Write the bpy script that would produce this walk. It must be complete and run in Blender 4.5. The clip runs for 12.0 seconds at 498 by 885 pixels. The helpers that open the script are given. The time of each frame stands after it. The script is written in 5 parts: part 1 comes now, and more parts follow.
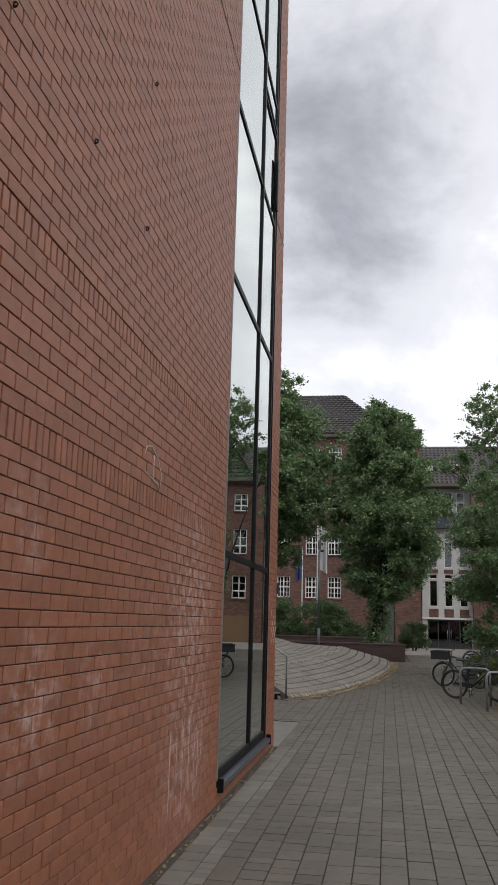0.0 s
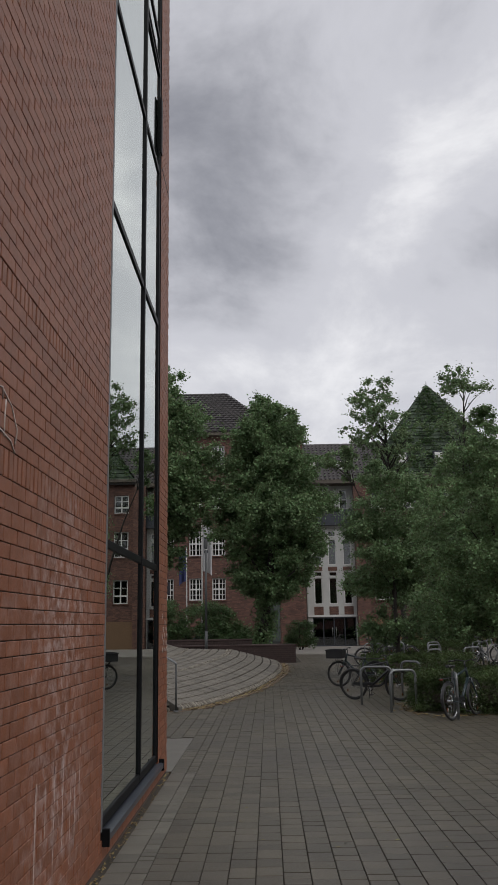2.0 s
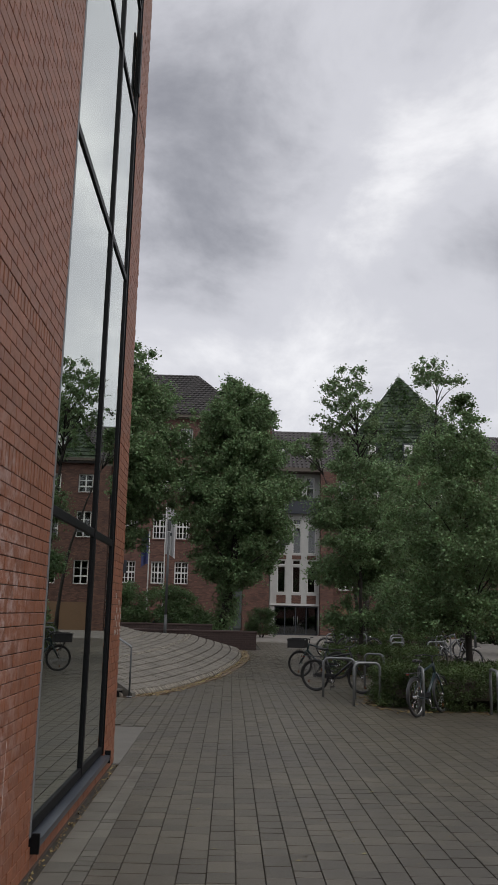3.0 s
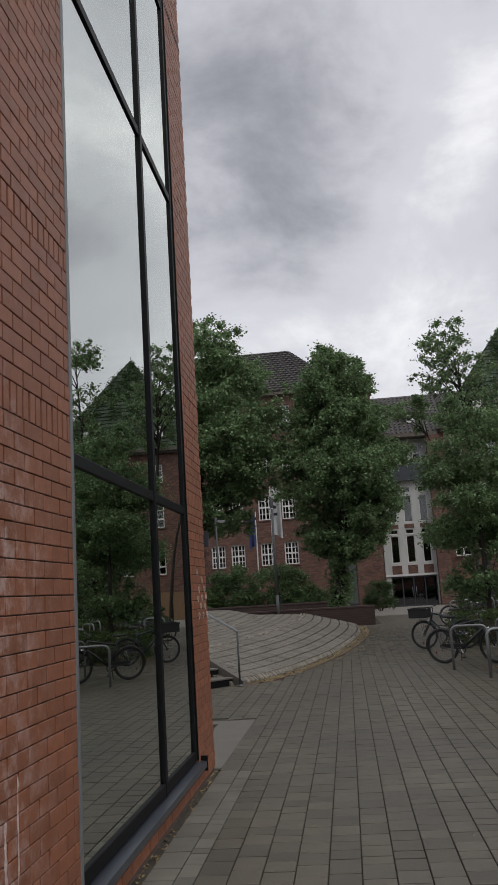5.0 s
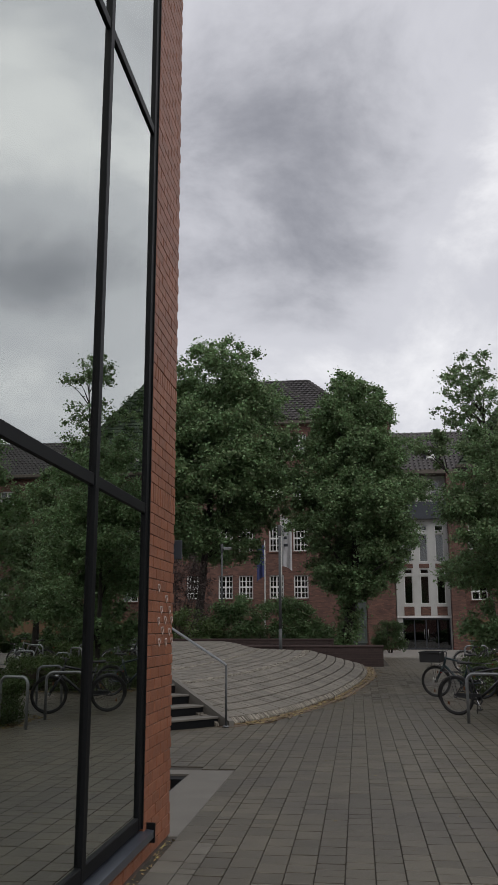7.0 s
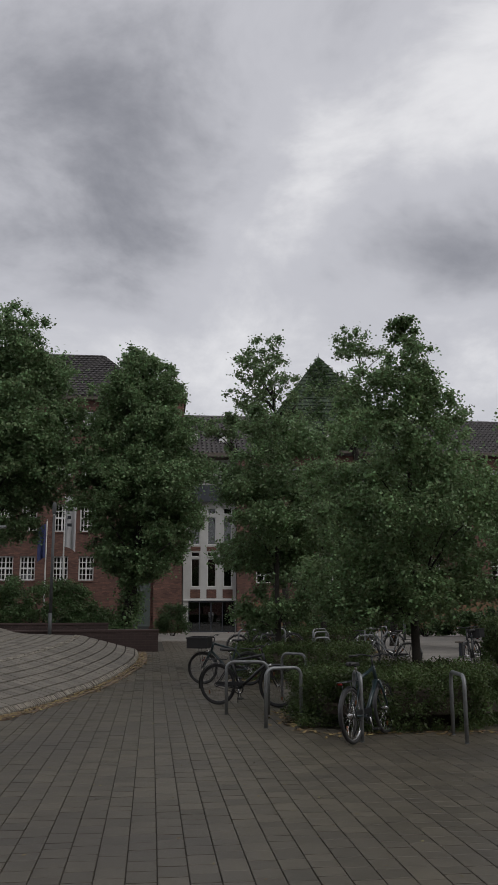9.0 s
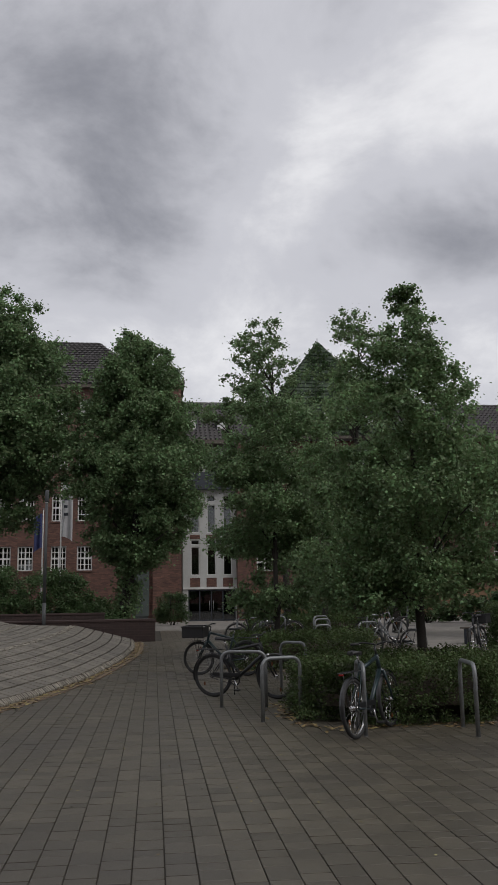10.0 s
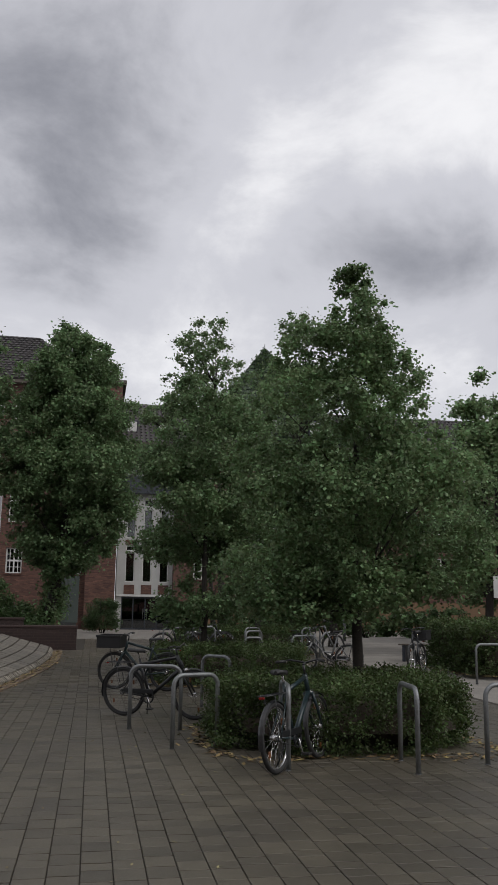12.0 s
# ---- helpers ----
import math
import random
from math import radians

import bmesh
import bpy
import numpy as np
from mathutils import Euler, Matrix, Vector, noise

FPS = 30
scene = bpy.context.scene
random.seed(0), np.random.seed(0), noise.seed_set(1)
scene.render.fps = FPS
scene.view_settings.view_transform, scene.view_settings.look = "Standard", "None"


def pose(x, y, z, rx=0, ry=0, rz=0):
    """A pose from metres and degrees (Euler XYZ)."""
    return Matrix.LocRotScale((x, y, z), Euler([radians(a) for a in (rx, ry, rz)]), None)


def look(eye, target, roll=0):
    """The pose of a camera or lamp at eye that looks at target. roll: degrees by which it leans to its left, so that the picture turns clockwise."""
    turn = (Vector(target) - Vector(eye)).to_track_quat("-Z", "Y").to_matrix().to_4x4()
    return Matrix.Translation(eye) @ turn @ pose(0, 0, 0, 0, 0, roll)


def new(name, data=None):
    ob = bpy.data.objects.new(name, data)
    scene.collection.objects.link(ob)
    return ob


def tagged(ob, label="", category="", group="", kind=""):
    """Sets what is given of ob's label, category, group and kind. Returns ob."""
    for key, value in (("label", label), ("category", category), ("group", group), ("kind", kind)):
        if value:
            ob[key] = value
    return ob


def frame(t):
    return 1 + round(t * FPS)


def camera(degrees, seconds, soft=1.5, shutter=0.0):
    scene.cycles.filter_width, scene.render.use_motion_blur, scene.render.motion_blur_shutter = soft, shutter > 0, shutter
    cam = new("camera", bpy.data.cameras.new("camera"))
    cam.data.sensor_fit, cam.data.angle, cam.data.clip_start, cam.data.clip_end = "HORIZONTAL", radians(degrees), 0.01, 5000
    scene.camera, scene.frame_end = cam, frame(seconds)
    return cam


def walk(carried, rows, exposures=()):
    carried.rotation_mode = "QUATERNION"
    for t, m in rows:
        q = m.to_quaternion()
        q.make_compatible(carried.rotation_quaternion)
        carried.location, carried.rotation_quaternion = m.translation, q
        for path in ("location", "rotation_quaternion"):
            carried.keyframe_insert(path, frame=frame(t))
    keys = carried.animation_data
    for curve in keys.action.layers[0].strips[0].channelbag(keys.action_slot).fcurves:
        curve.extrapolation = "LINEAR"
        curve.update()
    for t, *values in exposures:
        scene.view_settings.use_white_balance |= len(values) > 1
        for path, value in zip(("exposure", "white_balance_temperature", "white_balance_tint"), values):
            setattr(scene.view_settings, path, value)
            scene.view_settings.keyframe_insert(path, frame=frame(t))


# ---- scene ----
cam = camera(32.2, 12.0)
PATH = [
    (0, (1.692, -1.81, 1.825), (1.377, 0.123, 2.229), 1.6),
    (0.5, (1.583, -1.401, 1.82), (1.321, 0.526, 2.287), 0.3),
    (1, (1.408, -0.919, 1.818), (1.168, 1.013, 2.278), -0.8),
    (1.5, (1.276, -0.464, 1.827), (1.164, 1.474, 2.307), 0.8),
    (2, (1.354, -0.089, 1.827), (1.316, 1.867, 2.24), -0.9),
    (2.5, (1.359, 0.351, 1.784), (1.309, 2.322, 2.122), -1.1),
    (3, (1.332, 0.786, 1.809), (1.366, 2.749, 2.193), 1.4),
    (3.5, (1.42, 1.169, 1.801), (1.329, 3.123, 2.221), -1.4),
    (5.5, (1.471, 2.991, 1.683), (1.25, 4.951, 2.013), -3.0),
    (6, (1.422, 3.391, 1.669), (1.175, 5.344, 2.02), -1.7),
    (6.5, (1.503, 3.806, 1.678), (1.238, 5.748, 2.077), -1.7),
    (7, (1.556, 4.277, 1.641), (1.317, 6.218, 2.061), -0.1),
    (7.5, (1.63, 4.641, 1.651), (1.595, 6.596, 2.073), 1.5),
    (9.5, (2.314, 6.045, 1.701), (2.544, 7.998, 2.064), -0.4),
    (10, (2.374, 6.468, 1.672), (2.592, 8.424, 2.026), -0.9),
    (10.5, (2.458, 6.832, 1.654), (2.676, 8.788, 2.008), -0.8),
    (11, (2.661, 7.183, 1.676), (2.843, 9.15, 1.994), -2.1),
    (11.5, (2.714, 7.604, 1.674), (2.973, 9.553, 2.041), -0.2),
    (12, (2.856, 7.995, 1.641), (3.197, 9.929, 2.018), 0.8),
]
EXPOSURES = [(0.0, 0.44), (0.5, 0.15), (1.0, 0.13), (1.5, 0.06), (2.0, -0.08), (3.0, 0.03), (3.5, -0.08), (5.5, 0.13), (6.0, 0.21), (6.5, 0.16), (7.0, 0.0), (7.5, 0.03), (9.5, -0.29), (10.0, -0.15), (11.0, -0.07), (11.5, 0.12), (12.0, -0.05)]
walk(cam, [(t, look(eye, target, roll)) for t, eye, target, roll in PATH], EXPOSURES)

# ---- world and light ----
world = bpy.data.worlds.new("overcast_sky")
scene.world = world
world.use_nodes = True
WN, WL = world.node_tree.nodes, world.node_tree.links
WN.clear()
w_out = WN.new("ShaderNodeOutputWorld")
w_bg = WN.new("ShaderNodeBackground")
w_sky = WN.new("ShaderNodeTexSky")
w_sky.sky_type, w_sky.sun_disc = "NISHITA", False
w_sky.sun_elevation, w_sky.sun_rotation = radians(48), radians(137)
w_co = WN.new("ShaderNodeTexCoord")
w_sep = WN.new("ShaderNodeSeparateXYZ")
w_add = WN.new("ShaderNodeMath")
w_add.operation, w_add.inputs[1].default_value = "ADD", 0.16
w_max = WN.new("ShaderNodeMath")
w_max.operation, w_max.inputs[1].default_value = "MAXIMUM", 0.05
w_dx = WN.new("ShaderNodeMath")
w_dy = WN.new("ShaderNodeMath")
w_dx.operation = w_dy.operation = "DIVIDE"
w_com = WN.new("ShaderNodeCombineXYZ")
# banks (-) and breaks (+): centre and size on the cloud deck, amount
CLOUDS = (((-0.1, 1.4), (0.58, 0.85), -0.22), ((0.26, 1.42), (0.2, 0.5), 0.1), ((0.42, 1.2), (0.34, 0.4), 0.1), ((0.6, 1.08), (0.4, 0.4), 0.12), ((0.1, 2.15), (0.6, 0.42), 0.08),
          ((0.53, 1.64), (0.34, 0.34), -0.22), ((0.9, 1.7), (0.4, 0.4), -0.12))
w_map = WN.new("ShaderNodeMapping")
w_map.inputs["Location"].default_value = (0.62, 0.35, 0.0)
w_map.inputs["Scale"].default_value = (1.0, 1.0, 1.5)
w_n1 = WN.new("ShaderNodeTexNoise")
w_n1.inputs["Scale"].default_value, w_n1.inputs["Detail"].default_value = 4.6, 10.0
w_n1.inputs["Roughness"].default_value, w_n1.inputs["Distortion"].default_value = 0.6, 0.3
w_ramp = WN.new("ShaderNodeValToRGB")
w_ramp.color_ramp.interpolation = "EASE"
el = w_ramp.color_ramp.elements
el[0].position, el[0].color = 0.02, (0.27, 0.274, 0.308, 1)
el[1].position, el[1].color = 0.8, (0.95, 0.945, 0.965, 1)
e_mid = el.new(0.5)
e_mid.color = (0.635, 0.636, 0.682, 1)
w_mix = WN.new("ShaderNodeMixRGB")
w_mix.inputs[0].default_value = 0.93
w_mul = WN.new("ShaderNodeMixRGB")
w_mul.blend_type, w_mul.inputs[0].default_value, w_mul.inputs[2].default_value = "MULTIPLY", 1.0, (0.1, 0.1, 0.1, 1)
WL.new(w_co.outputs["Generated"], w_sep.inputs[0])
WL.new(w_sep.outputs["Z"], w_add.inputs[0])
WL.new(w_add.outputs[0], w_max.inputs[0])
WL.new(w_sep.outputs["X"], w_dx.inputs[0])
WL.new(w_max.outputs[0], w_dx.inputs[1])
WL.new(w_sep.outputs["Y"], w_dy.inputs[0])
WL.new(w_max.outputs[0], w_dy.inputs[1])
WL.new(w_dx.outputs[0], w_com.inputs[0])
WL.new(w_dy.outputs[0], w_com.inputs[1])
WL.new(w_co.outputs["Generated"], w_map.inputs["Vector"])
WL.new(w_map.outputs[0], w_n1.inputs["Vector"])


def cloud(total, centre, size, amount):
    """Adds a soft cloud bank or a break to the cover, in the plane of the cloud deck."""
    off = WN.new("ShaderNodeVectorMath")
    off.operation = "SUBTRACT"
    off.inputs[1].default_value = (centre[0], centre[1], 0)
    WL.new(w_warp.outputs[0], off.inputs[0])
    sc = WN.new("ShaderNodeVectorMath")
    sc.operation = "DIVIDE"
    sc.inputs[1].default_value = (size[0], size[1], 1)
    WL.new(off.outputs[0], sc.inputs[0])
    ln = WN.new("ShaderNodeVectorMath")
    ln.operation = "LENGTH"
    WL.new(sc.outputs[0], ln.inputs[0])
    mr = WN.new("ShaderNodeMapRange")
    mr.interpolation_type = "SMOOTHSTEP"
    mr.inputs["From Min"].default_value, mr.inputs["From Max"].default_value = 1.0, 0.0
    mr.inputs["To Min"].default_value, mr.inputs["To Max"].default_value = 0.0, amount
    WL.new(ln.outputs["Value"], mr.inputs["Value"])
    ad = WN.new("ShaderNodeMath")
    WL.new(total, ad.inputs[0])
    WL.new(mr.outputs[0], ad.inputs[1])
    return ad.outputs[0]


w_n2 = WN.new("ShaderNodeTexNoise")
w_n2.inputs["Scale"].default_value, w_n2.inputs["Detail"].default_value = 4.5, 5.0
WL.new(w_co.outputs["Generated"], w_n2.inputs["Vector"])
w_half = WN.new("ShaderNodeVectorMath")
w_half.operation = "SUBTRACT"
w_half.inputs[1].default_value = (0.5, 0.5, 0.5)
WL.new(w_n2.outputs[1], w_half.inputs[0])
w_amt = WN.new("ShaderNodeVectorMath")
w_amt.operation = "MULTIPLY"
w_amt.inputs[1].default_value = (0.5, 0.6, 0.0)
WL.new(w_half.outputs[0], w_amt.inputs[0])
w_warp = WN.new("ShaderNodeVectorMath")
WL.new(w_com.outputs[0], w_warp.inputs[0])
WL.new(w_amt.outputs[0], w_warp.inputs[1])
w_soft = WN.new("ShaderNodeMapRange")
w_soft.clamp = False
w_soft.inputs["To Min"].default_value, w_soft.inputs["To Max"].default_value = 0.23, 0.81
WL.new(w_n1.outputs[0], w_soft.inputs["Value"])
cover = w_soft.outputs[0]
for centre, size, amount in CLOUDS:
    cover = cloud(cover, centre, size, amount)
w_con = WN.new("ShaderNodeMapRange")
w_con.clamp = False
w_con.inputs["From Min"].default_value, w_con.inputs["From Max"].default_value = 0.25, 0.75
w_con.inputs["To Min"].default_value, w_con.inputs["To Max"].default_value = 0.13, 0.87
WL.new(cover, w_con.inputs["Value"])
WL.new(w_con.outputs[0], w_ramp.inputs[0])
WL.new(w_sky.outputs[0], w_mul.inputs[1])
WL.new(w_mul.outputs[0], w_mix.inputs[1])
WL.new(w_ramp.outputs[0], w_mix.inputs[2])
WL.new(w_mix.outputs[0], w_bg.inputs["Color"])
w_bg.inputs["Strength"].default_value = 1.05
WL.new(w_bg.outputs[0], w_out.inputs["Surface"])

sun = new("sun", bpy.data.lights.new("sun", "SUN"))
sun.data.energy, sun.data.angle, sun.data.color = 1.3, radians(45), (1.0, 0.97, 0.93)
sun.matrix_world = look((22, -24, 36), (0, 0, 0))


# ---- materials ----
def mat(name, base, rough=0.7, metal=0.0, vary=0.15, scale=6.0, fine=90.0, bump=0.15, per_object=0.0, per_island=0.0,
        spec=0.5, stain=None, stain_scale=0.8, stain_at=0.55, stain_amount=0.5, hue=0.0, stain_spots=()):
    m = bpy.data.materials.new(name)
    m.use_nodes = True
    nt = m.node_tree
    N, L = nt.nodes, nt.links
    b = N["Principled BSDF"]
    b.inputs["Roughness"].default_value = rough
    b.inputs["Metallic"].default_value = metal
    b.inputs["Specular IOR Level"].default_value = spec
    co = N.new("ShaderNodeNewGeometry")
    n1 = N.new("ShaderNodeTexNoise")
    n1.inputs["Scale"].default_value, n1.inputs["Detail"].default_value = scale, 5
    n2 = N.new("ShaderNodeTexNoise")
    n2.inputs["Scale"].default_value, n2.inputs["Detail"].default_value = fine, 3
    L.new(co.outputs["Position"], n1.inputs["Vector"])
    L.new(co.outputs["Position"], n2.inputs["Vector"])
    s = N.new("ShaderNodeMath")
    s.operation = "ADD"
    L.new(n1.outputs[0], s.inputs[0])
    L.new(n2.outputs[0], s.inputs[1])
    r = N.new("ShaderNodeMapRange")
    r.inputs["From Min"].default_value, r.inputs["From Max"].default_value = 0.7, 1.3
    r.inputs["To Min"].default_value, r.inputs["To Max"].default_value = 1 - vary, 1 + vary
    L.new(s.outputs[0], r.inputs["Value"])
    val = r.outputs[0]
    for amount, socket in ((per_object, "obj"), (per_island, "isl")):
        if amount:
            src = N.new("ShaderNodeObjectInfo").outputs["Random"] if socket == "obj" else co.outputs["Random Per Island"]
            q = N.new("ShaderNodeMapRange")
            q.inputs["To Min"].default_value, q.inputs["To Max"].default_value = 1 - amount, 1 + amount
            L.new(src, q.inputs["Value"])
            mm = N.new("ShaderNodeMath")
            mm.operation = "MULTIPLY"
            L.new(val, mm.inputs[0])
            L.new(q.outputs[0], mm.inputs[1])
            val = mm.outputs[0]
    hsv = N.new("ShaderNodeHueSaturation")
    hsv.inputs["Color"].default_value = (*base, 1)
    L.new(val, hsv.inputs["Value"])
    if hue:
        src = co.outputs["Random Per Island"]
        q = N.new("ShaderNodeMapRange")
        q.inputs["To Min"].default_value, q.inputs["To Max"].default_value = 0.5 - hue, 0.5 + hue
        L.new(src, q.inputs["Value"])
        L.new(q.outputs[0], hsv.inputs["Hue"])
    col = hsv.outputs[0]
    if stain:
        n3 = N.new("ShaderNodeTexNoise")
        n3.inputs["Scale"].default_value, n3.inputs["Detail"].default_value = stain_scale, 8
        n3.inputs["Roughness"].default_value = 0.5 if not stain_spots else 0.72
        L.new(co.outputs["Position"], n3.inputs["Vector"])
        q = N.new("ShaderNodeMapRange")
        q.inputs["From Min"].default_value, q.inputs["From Max"].default_value = stain_at, stain_at + 0.16
        q.inputs["To Max"].default_value = stain_amount
        L.new(n3.outputs[0], q.inputs["Value"])
        amount = q.outputs[0]
        reach = None
        for centre, size, most in stain_spots:
            ds = N.new("ShaderNodeVectorMath")
            ds.operation = "DISTANCE"
            ds.inputs[1].default_value = centre
            L.new(co.outputs["Position"], ds.inputs[0])
            fall = N.new("ShaderNodeMapRange")
            fall.inputs["From Min"].default_value, fall.inputs["From Max"].default_value = size * 0.2, size
            fall.inputs["To Min"].default_value, fall.inputs["To Max"].default_value = most, 0.05
            L.new(ds.outputs["Value"], fall.inputs["Value"])
            if reach is None:
                reach = fall.outputs[0]
            else:
                up = N.new("ShaderNodeMath")
                up.operation = "MAXIMUM"
                L.new(reach, up.inputs[0])
                L.new(fall.outputs[0], up.inputs[1])
                reach = up.outputs[0]
        if reach is not None:
            mu = N.new("ShaderNodeMath")
            mu.operation = "MULTIPLY"
            L.new(amount, mu.inputs[0])
            L.new(reach, mu.inputs[1])
            amount = mu.outputs[0]
        mx = N.new("ShaderNodeMixRGB")
        mx.inputs[2].default_value = (*stain, 1)
        L.new(amount, mx.inputs[0])
        L.new(col, mx.inputs[1])
        col = mx.outputs[0]
    L.new(col, b.inputs["Base Color"])
    if bump:
        bp = N.new("ShaderNodeBump")
        bp.inputs["Strength"].default_value, bp.inputs["Distance"].default_value = bump, 0.004
        L.new(s.outputs[0], bp.inputs["Height"])
        L.new(bp.outputs[0], b.inputs["Normal"])
    return m


def leaf_mat(name, base, per_island=0.4, hue=0.03, rough=0.5):
    m = mat(name, base, rough=rough, vary=0.4, scale=1.1, fine=3.5, bump=0, per_island=per_island, hue=hue, spec=0.35)
    N, L = m.node_tree.nodes, m.node_tree.links
    b, out = N["Principled BSDF"], N["Material Output"]
    tr = N.new("ShaderNodeBsdfTranslucent")
    L.new(b.inputs["Base Color"].links[0].from_socket, tr.inputs["Color"])
    mx = N.new("ShaderNodeMixShader")
    mx.inputs[0].default_value = 0.38
    L.new(b.outputs[0], mx.inputs[1])
    L.new(tr.outputs[0], mx.inputs[2])
    L.new(mx.outputs[0], out.inputs["Surface"])
    return m


def glass_mat(name, ior=1.5, tint=(0.35, 0.42, 0.4), gloss=(0.9, 0.93, 0.95), coat=0.0):
    m = bpy.data.materials.new(name)
    m.use_nodes = True
    N, L = m.node_tree.nodes, m.node_tree.links
    N.clear()
    out = N.new("ShaderNodeOutputMaterial")
    fr = N.new("ShaderNodeFresnel")
    fr.inputs["IOR"].default_value = ior
    co = N.new("ShaderNodeMapRange")
    co.inputs["To Min"].default_value, co.inputs["To Max"].default_value = coat, 1.0
    L.new(fr.outputs[0], co.inputs["Value"])
    gl = N.new("ShaderNodeBsdfGlossy")
    gl.inputs["Roughness"].default_value = 0.0
    gl.inputs["Color"].default_value = (*gloss, 1)
    tr = N.new("ShaderNodeBsdfTransparent")
    tr.inputs["Color"].default_value = (*tint, 1)
    mx = N.new("ShaderNodeMixShader")
    L.new(co.outputs[0], mx.inputs[0])
    L.new(tr.outputs[0], mx.inputs[1])
    L.new(gl.outputs[0], mx.inputs[2])
    L.new(mx.outputs[0], out.inputs["Surface"])
    return m


LIME = (((0.0, 5.7, 1.9), 1.2, 1.0), ((0.0, 5.7, 0.9), 1.2, 0.8), ((0.0, 2.31, 1.4), 0.45, 0.8), ((0.0, 3.23, 1.4), 0.4, 0.55), ((0.0, 2.1, 2.24), 0.4, 0.4), ((0.0, 4.3, 1.6), 1.0, 0.25))
M_BRICK = mat("red_brick", (0.212, 0.078, 0.039), 0.55, vary=0.19, scale=11, fine=140, bump=0.6, per_object=0.13, stain=(0.6, 0.5, 0.48), stain_scale=8.0, stain_at=0.47, stain_amount=0.62, stain_spots=LIME)
M_BRICKS = mat("red_brick_far", (0.212, 0.078, 0.039), 0.55, vary=0.19, scale=11, fine=140, bump=0.6, per_island=0.13, stain=(0.6, 0.5, 0.48), stain_scale=8.0, stain_at=0.47, stain_amount=0.62, stain_spots=LIME)
M_MORTAR = mat("mortar", (0.075, 0.056, 0.046), 0.95, vary=0.25, scale=4)
M_PAVER = mat("concrete_paver", (0.085, 0.074, 0.054), 0.42, vary=0.22, scale=3, fine=120, bump=0.45, per_object=0.22, stain=(0.055, 0.048, 0.04), stain_scale=0.45, stain_at=0.46, stain_amount=0.6)
M_PAVERS = mat("concrete_pavers", (0.085, 0.074, 0.054), 0.42, vary=0.22, scale=3, fine=120, bump=0.45, per_island=0.22, stain=(0.055, 0.048, 0.04), stain_scale=0.45, stain_at=0.46, stain_amount=0.6)
M_EDGE = mat("pale_edge_slab", (0.112, 0.104, 0.086), 0.75, vary=0.2, scale=4, bump=0.3, per_island=0.22, stain=(0.09, 0.08, 0.065), stain_scale=2.0, stain_amount=0.6)
M_JOINT = mat("joint_sand", (0.04, 0.034, 0.026), 0.95, vary=0.35, scale=8, bump=0.3)
M_GROUND = mat("ground", (0.2, 0.185, 0.165), 0.9, vary=0.25, scale=1.2, fine=40, bump=0.3)
M_CONC = mat("light_concrete", (0.115, 0.107, 0.092), 0.8, vary=0.15, scale=2.5, fine=120, bump=0.25, stain=(0.16, 0.15, 0.13), stain_scale=1.3, stain_amount=0.5)
M_MOUND = mat("mound_stone", (0.13, 0.117, 0.096), 0.75, vary=0.18, scale=3, bump=0.35, per_island=0.2, stain=(0.1, 0.09, 0.075), stain_scale=0.8, stain_amount=0.5)
M_STONE = mat("mound_stone_single", (0.13, 0.117, 0.096), 0.75, vary=0.18, scale=3, bump=0.35, per_object=0.2, stain=(0.1, 0.09, 0.075), stain_scale=0.8, stain_amount=0.5)
M_SANDY = mat("sandy_slab", (0.115, 0.082, 0.056), 0.85, vary=0.25, scale=5, bump=0.4, per_island=0.2, stain=(0.16, 0.12, 0.08), stain_scale=1.5, stain_amount=0.6)
M_CHIP = mat("cobble", (0.215, 0.195, 0.16), 0.8, vary=0.2, scale=8, bump=0.3, per_island=0.3)
M_BLACK = mat("anthracite_frame", (0.006, 0.0065, 0.0075), 0.5, vary=0.15, scale=3, bump=0.02, spec=0.12)
M_SILL = mat("zinc_sill", (0.06, 0.068, 0.085), 0.33, 0.4, vary=0.2, scale=4, bump=0.04)
M_GREYF = mat("grey_seal", (0.13, 0.135, 0.14), 0.5, vary=0.1)
M_GALV = mat("galvanised_steel", (0.21, 0.22, 0.225), 0.5, 0.6, vary=0.2, scale=14, bump=0.06)
M_POST = mat("grey_post", (0.05, 0.054, 0.055), 0.6, 0.0, vary=0.15)
M_GLASS = glass_mat("window_glass", 1.6, (0.78, 0.84, 0.76), (0.93, 0.97, 0.93), 0.6)
M_FGLASS = glass_mat("far_glass", 1.5, (0.5, 0.5, 0.48), coat=0.04)
M_ROOM = mat("dim_interior", (0.4, 0.39, 0.35), 0.9, vary=0.2, scale=1)
M_ROOMF = mat("interior_floor", (0.4, 0.38, 0.33), 0.5, vary=0.1, scale=2)
M_FBRICK = mat("old_brick", (0.118, 0.06, 0.046), 0.85, vary=0.25, scale=1.4, fine=18, bump=0.2, stain=(0.12, 0.06, 0.045), stain_scale=0.35, stain_amount=0.5)
nt = M_FBRICK.node_tree
bx = nt.nodes.new("ShaderNodeTexBrick")
bx.inputs["Scale"].default_value = 1.0
bx.inputs["Brick Width"].default_value, bx.inputs["Row Height"].default_value = 0.27, 0.09
bx.inputs["Mortar Size"].default_value, bx.inputs["Bias"].default_value = 0.011, -0.1
bx.inputs["Color1"].default_value, bx.inputs["Color2"].default_value = (0.62, 0.6, 0.62, 1), (1.35, 1.3, 1.2, 1)
bx.inputs["Mortar"].default_value = (0.75, 0.85, 0.9, 1)
